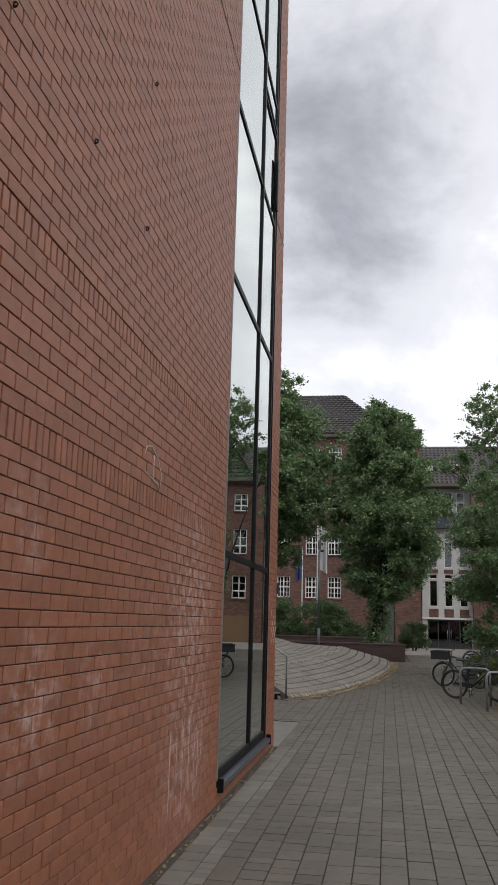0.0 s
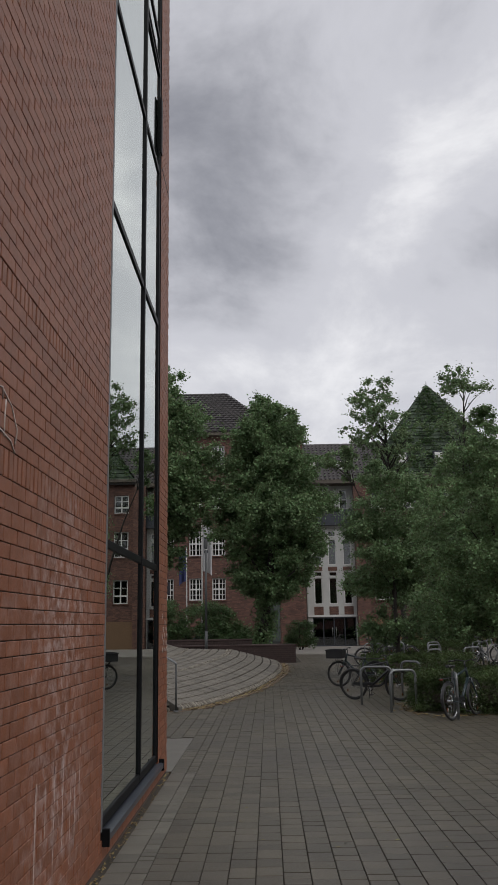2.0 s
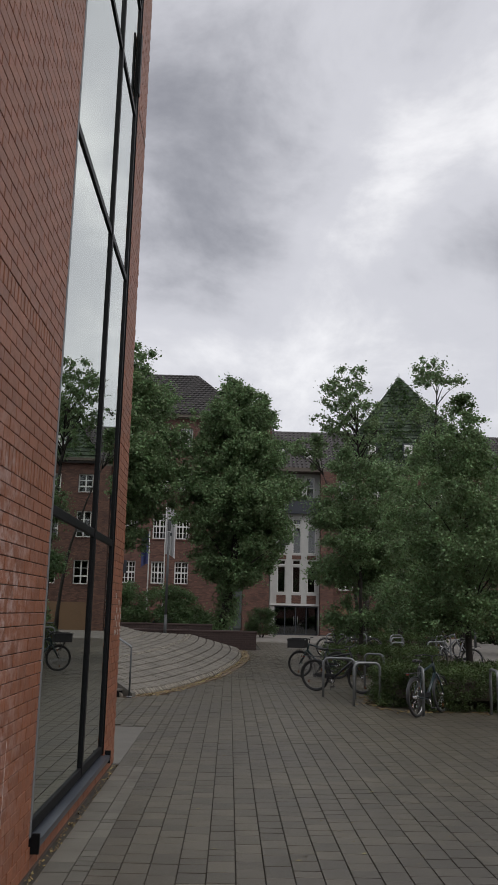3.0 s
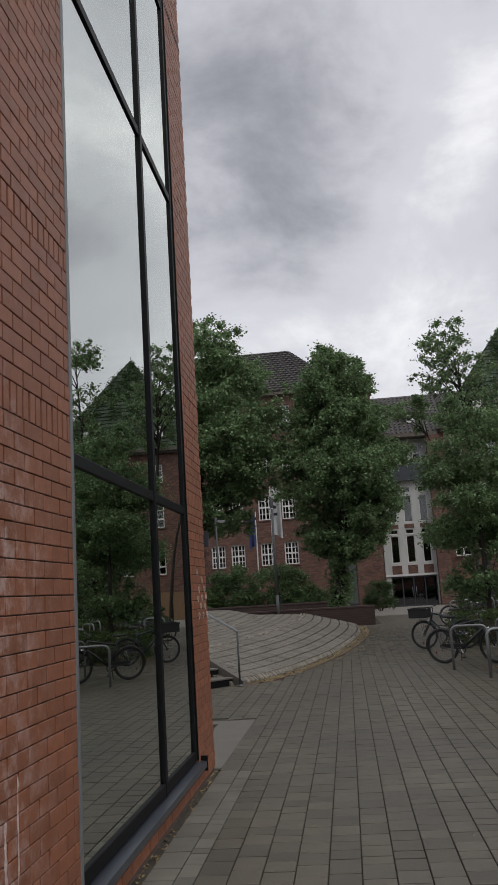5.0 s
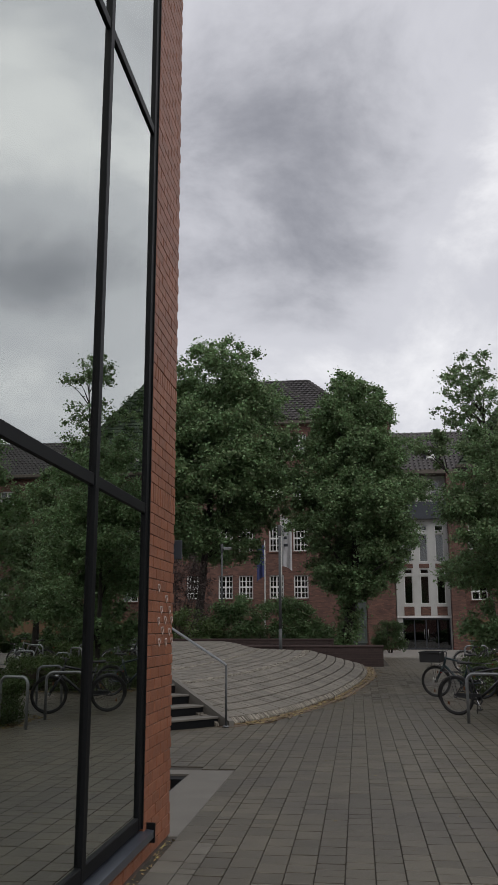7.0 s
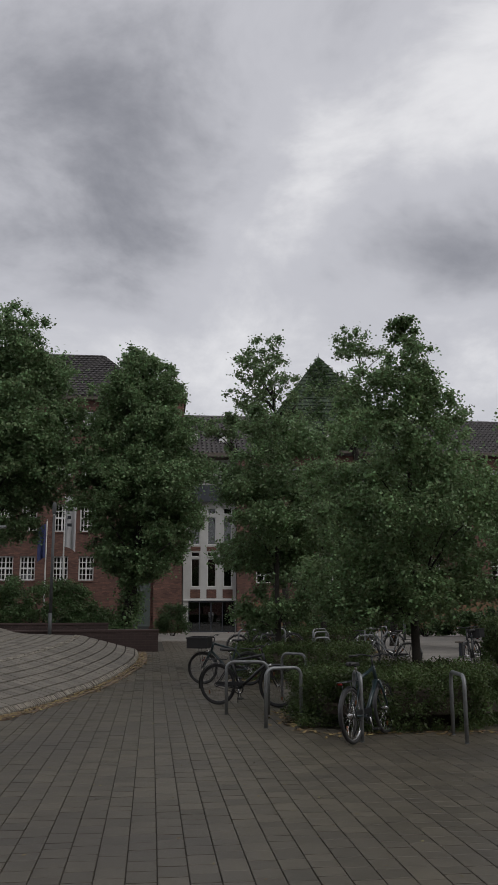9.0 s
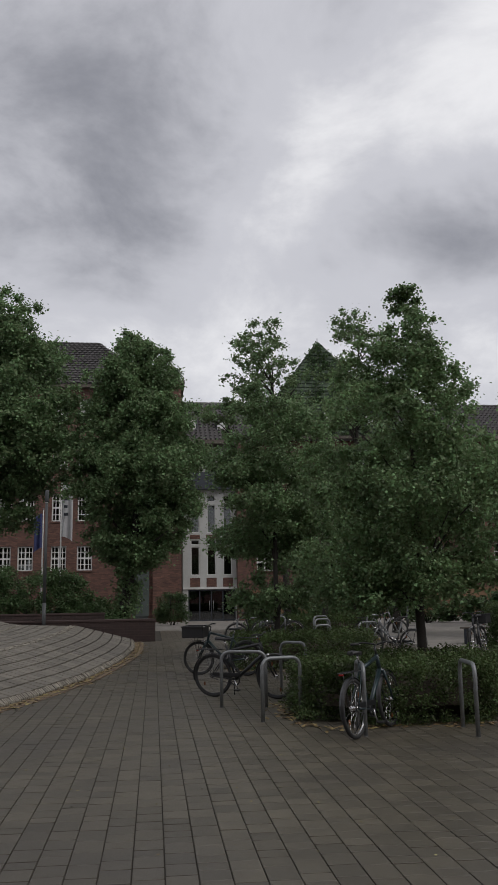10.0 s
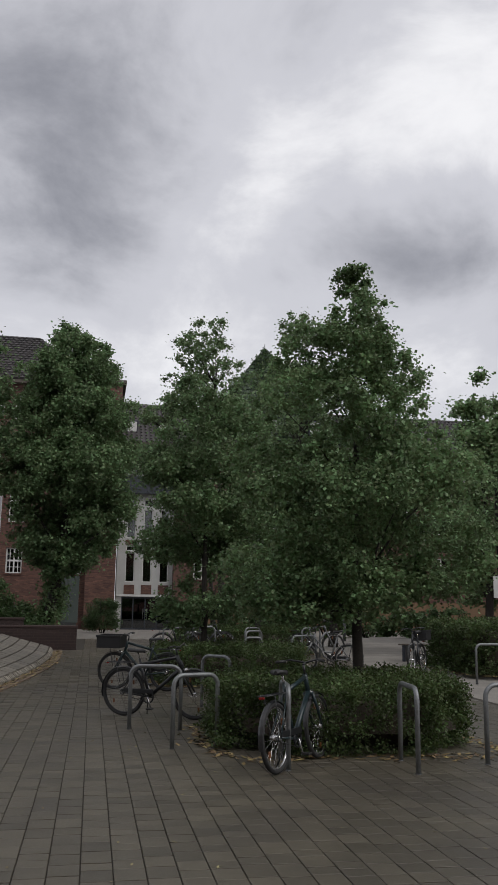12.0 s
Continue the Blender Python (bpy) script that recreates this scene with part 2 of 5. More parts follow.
sx, cb, ge, ad = (nt.nodes.new(n) for n in ("ShaderNodeSeparateXYZ", "ShaderNodeCombineXYZ", "ShaderNodeNewGeometry", "ShaderNodeMath"))
nt.links.new(ge.outputs["Position"], sx.inputs[0])
nt.links.new(sx.outputs[0], ad.inputs[0])
nt.links.new(sx.outputs[1], ad.inputs[1])
nt.links.new(ad.outputs[0], cb.inputs[0])
nt.links.new(sx.outputs[2], cb.inputs[1])
nt.links.new(cb.outputs[0], bx.inputs["Vector"])
mxb = nt.nodes.new("ShaderNodeMixRGB")
mxb.blend_type = "MULTIPLY"
mxb.inputs[0].default_value = 1.0
bs = nt.nodes["Principled BSDF"].inputs["Base Color"]
nt.links.new(bs.links[0].from_socket, mxb.inputs[1])
nt.links.new(bx.outputs[0], mxb.inputs[2])
nt.links.new(mxb.outputs[0], bs)
M_DBRICK = mat("dark_planter_brick", (0.032, 0.018, 0.016), 0.8, vary=0.25, scale=5, bump=0.3, per_island=0.25)
M_WHITE = mat("white_paint", (0.6, 0.6, 0.585), 0.6, vary=0.07, scale=1.5, bump=0.05)
M_BAY = mat("grey_white_render", (0.43, 0.43, 0.415), 0.7, vary=0.12, scale=0.9, stain=(0.3, 0.3, 0.28), stain_scale=0.7, stain_amount=0.5)
M_ROOF = mat("roof_tile", (0.06, 0.054, 0.054), 0.8, vary=0.25, scale=2.0, fine=12, bump=0.3, per_island=0.2)
M_IVYROOF = mat("mossy_roof_tile", (0.05, 0.072, 0.046), 0.85, vary=0.3, scale=1.3, fine=10, bump=0.3, per_island=0.2)
M_OCHRE = mat("ochre_render", (0.15, 0.09, 0.05), 0.85, vary=0.15, scale=0.8)
M_SLATE = mat("dark_blue_cladding", (0.03, 0.035, 0.045), 0.5, vary=0.15)
M_DGLASS = glass_mat("door_glass", 1.5, (0.2, 0.22, 0.24), coat=0.08)
M_LEAF = leaf_mat("linden_leaf", (0.17, 0.25, 0.115))
M_LEAF2 = leaf_mat("dark_leaf", (0.15, 0.222, 0.102))
M_LEAF3 = leaf_mat("plane_leaf", (0.155, 0.22, 0.105))
M_SHRUB = leaf_mat("shrub_leaf", (0.075, 0.12, 0.048))
M_PURPLE = leaf_mat("purple_leaf", (0.06, 0.045, 0.042))
M_HEDGE = leaf_mat("hedge_leaf", (0.075, 0.108, 0.038))
M_BARK = mat("bark", (0.03, 0.026, 0.022), 0.95, vary=0.3, scale=5, fine=40, bump=0.8)
M_SOIL = mat("soil", (0.05, 0.04, 0.03), 1.0, vary=0.4, scale=6, bump=0.6)
M_LITTER = mat("dry_leaf", (0.2, 0.142, 0.062), 0.8, vary=0.2, per_island=0.5, hue=0.03, bump=0)
M_FALLEN = mat("yellow_leaf", (0.22, 0.19, 0.1), 0.8, vary=0.2, per_island=0.5, hue=0.03, bump=0)
M_RUBBER = mat("tyre_rubber", (0.018, 0.018, 0.018), 0.75, vary=0.15, scale=30)
M_CHROME = mat("polished_rim", (0.6, 0.6, 0.6), 0.25, 0.9, vary=0.1, bump=0)
M_BIKEB = mat("black_lacquer", (0.015, 0.016, 0.018), 0.3, vary=0.1, bump=0)
M_BIKEG = mat("teal_lacquer", (0.012, 0.026, 0.03), 0.32, vary=0.1, bump=0)
M_BIKES = mat("silver_lacquer", (0.15, 0.155, 0.16), 0.35, 0.4, vary=0.1, bump=0)
M_SADDLE = mat("saddle_vinyl", (0.02, 0.02, 0.02), 0.5, vary=0.1)
M_RED = mat("red_reflector", (0.22, 0.012, 0.012), 0.2, vary=0.05, bump=0)
M_AMBER = mat("amber_reflector", (0.13, 0.045, 0.012), 0.3, vary=0.05, bump=0)
M_CRATE = mat("dark_crate", (0.014, 0.014, 0.015), 0.7, vary=0.2)
M_BLUE = mat("blue_flag", (0.06, 0.075, 0.2), 0.8, vary=0.1)
M_FLAGW = mat("white_flag", (0.5, 0.5, 0.52), 0.8, vary=0.05)
M_YEL = mat("yellow_star", (0.7, 0.5, 0.05), 0.8, vary=0.05)
M_SIGN = mat("green_grey_sign", (0.085, 0.105, 0.098), 0.5, vary=0.06)
M_WOOD = mat("weathered_wood", (0.1, 0.085, 0.07), 0.85, vary=0.25, scale=6)
M_CHALK = mat("chalk", (0.42, 0.36, 0.33), 0.95, vary=0.3, scale=30, bump=0)
M_WASH = mat("limewash_run", (0.46, 0.36, 0.33), 0.95, vary=0.3, scale=30, bump=0)
M_CAR = mat("car_paint", (0.06, 0.07, 0.08), 0.25, 0.3, vary=0.05, bump=0)


# ---- building blocks ----
def part(name, bm, material, parent=None, label=""):
    me = bpy.data.meshes.new(name)
    bm.to_mesh(me)
    bm.free()
    me.materials.append(material)
    ob = new(name, me)
    if parent:
        ob.parent = parent
    if label:
        ob["label"] = label
    return ob


def raw(name, verts, faces, material, parent=None, smooth=False):
    me = bpy.data.meshes.new(name)
    me.from_pydata(verts, [], faces)
    if smooth:
        me.polygons.foreach_set("use_smooth", [True] * len(me.polygons))
    me.update()
    me.materials.append(material)
    ob = new(name, me)
    if parent:
        ob.parent = parent
    return ob


def thing(name, label, category, group="", kind="", at=None):
    ob = new(name)
    if at is not None:
        ob.matrix_basis = at
    return tagged(ob, label, category, group, kind)


def box(bm, x0, x1, y0, y1, z0, z1, bevel=0.0):
    vs = [bm.verts.new(p) for p in ((x0, y0, z0), (x1, y0, z0), (x1, y1, z0), (x0, y1, z0), (x0, y0, z1), (x1, y0, z1), (x1, y1, z1), (x0, y1, z1))]
    fs = [bm.faces.new([vs[i] for i in f]) for f in ((3, 2, 1, 0), (4, 5, 6, 7), (0, 1, 5, 4), (1, 2, 6, 5), (2, 3, 7, 6), (3, 0, 4, 7))]
    if bevel:
        es = list({e for f in fs for e in f.edges})
        bmesh.ops.bevel(bm, geom=es, offset=bevel, segments=1, affect="EDGES")
    return bm


def boxed(*a, bevel=0.0):
    return box(bmesh.new(), *a, bevel=bevel)


def tube(bm, pts, radii, seg=8, cap=True):
    """A round bar along points."""
    pts = [Vector(p) for p in pts]
    if not isinstance(radii, (list, tuple)):
        radii = [radii] * len(pts)
    rings, ref = [], None
    for i, p in enumerate(pts):
        d = (pts[min(i + 1, len(pts) - 1)] - pts[max(i - 1, 0)]).normalized()
        if ref is None:
            ref = d.orthogonal().normalized()
        ref = (ref - d * ref.dot(d)).normalized()
        other = d.cross(ref)
        rings.append([bm.verts.new(p + radii[i] * (math.cos(2 * math.pi * k / seg) * ref + math.sin(2 * math.pi * k / seg) * other)) for k in range(seg)])
    for a, b in zip(rings, rings[1:]):
        for k in range(seg):
            f = bm.faces.new((a[k], a[(k + 1) % seg], b[(k + 1) % seg], b[k]))
            f.smooth = True
    if cap:
        bm.faces.new(rings[0][::-1])
        bm.faces.new(rings[-1])
    return bm


def tubed(pts, radii, seg=8):
    return tube(bmesh.new(), pts, radii, seg)


def ring(bm, centre, radius, r, seg=32, sub=6, axis="y"):
    """A torus; axis is the one it turns about."""
    rows = []
    for i in range(seg):
        a = 2 * math.pi * i / seg
        row = []
        for k in range(sub):
            b = 2 * math.pi * k / sub
            rr, h = radius + r * math.cos(b), r * math.sin(b)
            p = (rr * math.cos(a), h, rr * math.sin(a)) if axis == "y" else (rr * math.cos(a), rr * math.sin(a), h)
            row.append(bm.verts.new(Vector(centre) + Vector(p)))
        rows.append(row)
    for i in range(seg):
        a, b = rows[i], rows[(i + 1) % seg]
        for k in range(sub):
            f = bm.faces.new((a[k], a[(k + 1) % sub], b[(k + 1) % sub], b[k]))
            f.smooth = True
    return bm


def smooth01(a, b, v):
    t = min(1.0, max(0.0, (v - a) / (b - a)))
    return t * t * (3 - 2 * t)


def ground_z(y):
    """The square rises a little towards the mound and falls again to the far houses."""
    return 0.28 * smooth01(22, 36, y) - 0.2 * smooth01(45, 68, y)


BRICK_FACES = ((0, 1, 2, 3), (0, 4, 5, 1), (1, 5, 6, 2), (2, 6, 7, 3), (3, 7, 4, 0), (4, 8, 9, 5), (5, 9, 10, 6), (6, 10, 11, 7), (7, 11, 8, 4))


def brick_verts(w, h, d, c=0.0025):
    """A brick that faces +x, its front at x = 0, its corner at y = z = 0: a chamfered front and four sides."""
    return [(0, c, c), (0, w - c, c), (0, w - c, h - c), (0, c, h - c), (-c, 0, 0), (-c, w, 0), (-c, w, h), (-c, 0, h), (-d, 0, 0), (-d, w, 0), (-d, w, h), (-d, 0, h)]


# ---- hall with brick wall and tall window ----
WALL_H, WIN0, WIN1, HALL_END = 15.0, 7.15, 10.73, 11.62
wall_west = tagged(new("wall_west"), "tall red brick wall of the hall with soldier courses", "wall", kind="structure")
part("core", boxed(-0.36, -0.012, -9.0, WIN0 - 0.004, -0.3, WALL_H), M_MORTAR, wall_west)
part("core", boxed(-0.36, -0.012, WIN1 + 0.02, HALL_END - 0.006, -0.3, WALL_H), M_MORTAR, wall_west)
part("core", boxed(-0.36, -0.012, WIN0 - 0.004, WIN1 + 0.02, -0.3, 0.15), M_MORTAR, wall_west)
part("coping", boxed(-0.42, 0.05, -9.05, HALL_END + 0.04, WALL_H, WALL_H + 0.12, bevel=0.01), M_SILL, wall_west)
part("rear_face", boxed(-0.012, 0.0, -9.0, 1.2, 0, WALL_H), M_BRICKS, wall_west)
wall_north = tagged(new("wall_north"), "red brick end wall of the hall", "wall", kind="structure")
part("core", boxed(-9.0, -0.36, HALL_END - 0.36, HALL_END, -1.2, WALL_H), M_FBRICK, wall_north)
# unseen rear wall, far wall and roof, added to keep daylight out of the hall
wall_south = tagged(part("wall_south", boxed(-9.0, -0.36, -9.0, -8.7, -0.3, WALL_H), M_FBRICK), "unseen brick rear wall added to close the hall", "wall", kind="structure")
wall_back = tagged(part("wall_east", boxed(-9.3, -9.0, -9.0, HALL_END, -0.3, WALL_H), M_ROOM), "unseen plain wall added to close the hall's inner side", "wall", kind="structure")
hall_roof = tagged(part("roof_hall", boxed(-9.3, -0.36, -9.0, HALL_END, WALL_H - 0.3, WALL_H - 0.05), M_ROOM), "unseen flat roof added to keep the hall dark inside", "roof", kind="structure")
hall_floor = tagged(part("floor_hall", boxed(-9.0, -0.36, -8.7, HALL_END - 0.36, -0.3, 0.12), M_ROOMF), "grey floor inside the hall", "floor", kind="structure")
inner_wall = tagged(part("wall_inner", boxed(-5.0, -4.85, -8.7, HALL_END - 0.36, 0.12, WALL_H - 0.3), M_ROOM), "dim partition inside the hall", "wall", kind="structure")

ledge = tagged(part("inner_ledge", boxed(-0.8, -0.46, 7.3, 10.6, 0.12, 0.16, bevel=0.005), M_WHITE), "pale floor ledge behind the tall window", "ledge", kind="structure")

# tall window: frame, panes, sill
window_1 = tagged(new("window_1"), "tall narrow dark-framed window with reflecting panes", "window", kind="structure")
GX = -0.045
PX = GX - 0.004
M0, M1, J0 = 9.33, 9.405, 10.635
part("mullion", boxed(GX - 0.12, GX + 0.034, M0, M1, 0.24, WALL_H - 0.2, bevel=0.004), M_BLACK, window_1)
part("near_jamb", boxed(GX - 0.12, 0.004, WIN0 - 0.002, WIN0 + 0.045, 0.24, WALL_H - 0.2, bevel=0.004), M_GREYF, window_1)
part("far_jamb", boxed(GX - 0.12, GX + 0.03, J0, WIN1 - 0.012, 0.24, WALL_H - 0.2, bevel=0.004), M_BLACK, window_1)
part("reveal", boxed(GX - 0.12, -0.003, WIN1 - 0.012, WIN1 + 0.018, 0.24, WALL_H - 0.2), M_BLACK, window_1)
part("head", boxed(GX - 0.12, GX + 0.04, WIN0 + 0.045, WIN1 - 0.012, WALL_H - 0.2, WALL_H, bevel=0.004), M_BLACK, window_1)
part("bottom_rail", boxed(GX - 0.12, GX + 0.03, WIN0 + 0.045, J0, 0.24, 0.33, bevel=0.006), M_BLACK, window_1)
TRANSOMS = (2.53, 5.71, 7.9, 9.95, 12.1)
for z in TRANSOMS:
    d = 0.038
    part("transom", boxed(GX - 0.12, PX + 0.03, WIN0 + 0.045, M0, z - d, z + d, bevel=0.004), M_BLACK, window_1)
    part("transom", boxed(GX - 0.12, PX + 0.03, M1, J0, z - d, z + d, bevel=0.004), M_BLACK, window_1)
for z in (9.38, 9.52):
    part("transom", boxed(GX - 0.08, GX + 0.03, M1, J0, z - 0.025, z + 0.025, bevel=0.004), M_BLACK, window_1)
zs = (0.33,) + TRANSOMS + (WALL_H - 0.2,)
for z0, z1 in zip(zs, zs[1:]):
    for y0, y1 in ((WIN0 + 0.045, M0), (M1, J0)):
        part("pane", boxed(PX - 0.006, PX + 0.014, y0, y1, z0, z1), M_GLASS, window_1, "reflecting coated glass")
part("vent_flap", boxed(GX + 0.038, GX + 0.062, 10.58, 10.69, 8.15, 9.0, bevel=0.006), M_BLACK, window_1, "narrow dark vent flap")
bm = bmesh.new()
vs = [bm.verts.new((x, y, z)) for y in (7.22, 10.81) for x, z in ((-0.1, 0.235), (0.055, 0.215), (0.055, 0.165), (-0.1, 0.165))]
for k in range(4):
    bm.faces.new((vs[k], vs[(k + 1) % 4], vs[4 + (k + 1) % 4], vs[4 + k]))
bm.faces.new(vs[3::-1])
bm.faces.new(vs[4:])
part("sill", bm, M_SILL, window_1, "blue-grey folded metal sill")
part("sill_end", boxed(-0.1, 0.062, 7.19, 7.219, 0.13, 0.262), M_BLACK, window_1)
part("sill_end", boxed(-0.012, 0.062, 10.811, 10.835, 0.13, 0.262), M_BLACK, window_1)

# ---- ground ----
ys = [-14, -6, 0, 8, 16, 20] + [22 + 1.0 * k for k in range(50)] + [75, 90, 120, 200, 600]
vs, fs = [], []
for y in ys:
    for x in (-600, -9.3, 0.0, 3, 6, 10, 16, 40, 600):
        vs.append((x, y, ground_z(y) - 0.03))
for j in range(len(ys) - 1):
    for i in range(8):
        if i == 1 and ys[j + 1] <= 16:
            continue
        a = j * 9 + i
        fs.append((a, a + 1, a + 10, a + 9))
ground = tagged(raw("ground", vs, fs, M_GROUND), "dusty grey open ground of the square", "ground", kind="structure")

# light well beside the end wall, with its kerb slab
pit = tagged(new("light_well"), "dark sunken light well with concrete kerb beside the end wall", "light well", kind="structure")
part("bottom", boxed(-9.3, -0.42, HALL_END, 14.42, -2.6, -2.5), M_SOIL, pit)
# near-black sides: the shade down in the well is put into their colour
part("far_side", boxed(-9.3, -0.42, 14.42, 14.62, -2.6, -0.03), M_BLACK, pit)
part("kerb_side", boxed(-0.46, -0.42, HALL_END, 14.42, -2.6, -0.03), M_BLACK, pit)
part("kerb", boxed(-0.42, 0.066, HALL_END, 14.9, -0.4, -0.002, bevel=0.006), M_CONC, pit)
part("apron", boxed(-9.3, 0.0, 14.9, 16.05, -0.2, -0.014), M_JOINT, pit)
part("apron_edge", boxed(-9.3, -0.42, 14.62, 14.9, -0.2, -0.004), M_CONC, pit)

# ---- planted beds: hedges ----
random.seed(4)


def leaves(centres, spread, per, size, rng, flat=0.55, keep=None, lie=0.0):
    """Many small folded leaves round the centres: vertices and faces."""
    c = np.repeat(np.array(centres, float), per, axis=0)
    s = np.repeat(np.array(spread, float).reshape(-1, 1) if np.ndim(spread) else np.full((len(centres), 1), spread), per, axis=0)
    n = len(c)
    d = rng.normal(size=(n, 3))
    d /= np.linalg.norm(d, axis=1)[:, None]
    p = c + d * s * (np.minimum(np.abs(rng.normal(0, 0.72, (n, 1))), 1.5) if lie else rng.uniform(0.25, 1.0, (n, 1))) * np.array([1, 1, 0.8])
    a = rng.normal(size=(n, 3))
    a[:, 2] = a[:, 2] * flat - 0.25
    a /= np.linalg.norm(a, axis=1)[:, None]
    b = np.cross(a, rng.normal(size=(n, 3)) * [0.5, 0.5, 1.0] + [0, 0, 0.6])
    b /= np.linalg.norm(b, axis=1)[:, None]
    if lie:
        # leaves that lie flat, tips drooping
        up = rng.normal(size=(n, 3)) * 0.55 + [0, 0, lie]
        up /= np.linalg.norm(up, axis=1)[:, None]
        a = np.cross(up, rng.normal(size=(n, 3)))
        a[:, 2] -= 0.3
        a /= np.linalg.norm(a, axis=1)[:, None]
        b = np.cross(up, a)
        b /= np.linalg.norm(b, axis=1)[:, None]
    nrm = np.cross(a, b)
    L = size * rng.uniform(0.65, 1.3, (n, 1))
    W = L * (0.48 if lie else 0.42)
    v = np.stack([p, p + a * L * 0.5 + b * W + nrm * L * 0.1, p + a * L, p + a * L * 0.5 - b * W + nrm * L * 0.1], 1)
    if keep is not None:
        v = v[keep(p)]
    n = len(v)
    base = np.arange(n)[:, None] * 4
    f = np.concatenate([base + [0, 1, 2], base + [0, 2, 3]])
    v = v.reshape(-1, 3)
    return v, f


def leaf_mesh(name, v, f, material, parent):
    """Triangles into one mesh; each leaf is an island of its own."""
    me = bpy.data.meshes.new(name)
    me.vertices.add(len(v))
    me.vertices.foreach_set("co", v.astype(np.float32).ravel())
    me.loops.add(len(f) * 3)
    me.loops.foreach_set("vertex_index", f.astype(np.int32).ravel())
    me.polygons.add(len(f))
    me.polygons.foreach_set("loop_start", np.arange(0, len(f) * 3, 3, dtype=np.int32))
    me.update(calc_edges=True)
    me.validate()
    me.materials.append(material)
    ob = new(name, me)
    ob.parent = parent
    return ob


def hedge(x0, x1, y0, y1, h, seed, leaf=0.036, dens=3600, round_=0.25, label="clipped green hedge round a tree bed with fallen leaves"):
    rng = np.random.default_rng(seed)
    z = ground_z((y0 + y1) / 2)
    root = thing("hedge", label, "hedge", "hedges of the tree beds", at=pose(0, 0, z))
    nx, ny, nz = int((x1 - x0) / 0.28), int((y1 - y0) / 0.28), int(h / 0.24)
    bm = boxed(x0 + 0.22, x1 - 0.22, y0 + 0.22, y1 - 0.22, 0.0, h - 0.2, bevel=max(0.1, 0.45 * round_))
    part("twig_core", bm, M_SOIL, root, "dark tangle of twigs inside")
    cs = []
    for i in range(nx + 1):
        for j in range(ny + 1):
            for k in range(nz + 1):
                if i in (0, nx) or j in (0, ny) or k == nz:
                    x, y = x0 + (x1 - x0) * i / nx, y0 + (y1 - y0) * j / ny
                    zz = 0.1 + (h - 0.14) * k / nz
                    corner = min(x - x0, x1 - x) + min(y - y0, y1 - y)
                    pull = max(0, round_ - corner)
                    x += pull * (0.6 if x < (x0 + x1) / 2 else -0.6)
                    y += pull * (0.6 if y < (y0 + y1) / 2 else -0.6)
                    cs.append((x + rng.normal(0, 0.05), y + rng.normal(0, 0.05), zz + rng.normal(0, 0.045)))
    area = (x1 - x0 + y1 - y0) * 2 * h + (x1 - x0) * (y1 - y0)
    per = max(10, int(dens * area / len(cs)))
    v, f = leaves(cs, 0.2, per, leaf, rng, flat=0.8)
    v[:, 2] = np.maximum(v[:, 2], 0.02)
    tagged(leaf_mesh("foliage", v, f, M_HEDGE, root), kind="stuff")
    # fallen leaves along its foot
    n = 620
    side = rng.integers(0, 4, n)
    t = rng.uniform(0, 1, n)
    off = np.abs(rng.normal(0, 0.2, n))
    x = np.where(side < 2, x0 + (x1 - x0) * t, np.where(side == 2, x0 - off, x1 + off))
    y = np.where(side < 2, np.where(side == 0, y0 - off, y1 + off), y0 + (y1 - y0) * t)
    p = np.stack([x, y, np.full(n, 0.012)], 1)
    ang = rng.uniform(0, 6.28, n)
    a = np.stack([np.cos(ang), np.sin(ang), rng.uniform(0, 0.3, n)], 1) * 0.05
    b = np.stack([-np.sin(ang), np.cos(ang), rng.uniform(0, 0.3, n)], 1) * 0.025
    vv = np.stack([p - a, p + b, p + a, p - b], 1).reshape(-1, 3)
    base = np.arange(n)[:, None] * 4
    tagged(leaf_mesh("leaf_litter", vv, np.concatenate([base + [0, 1, 2], base + [0, 2, 3]]), M_LITTER, root), kind="stuff")
    return root


hedge(4.5, 7.6, 17.98, 20.7, 0.76, 1, round_=0.8)
hedge(4.35, 7.3, 26.0, 28.2, 0.74, 2, dens=2200, leaf=0.042)
hedge(5.6, 9.4, 34.0, 36.4, 0.75, 3, dens=1300, leaf=0.055)
hedge(11.9, 16.2, 27.6, 31.0, 1.2, 5, dens=1300, leaf=0.062, label="loose tall green bushes at the edge of the square")


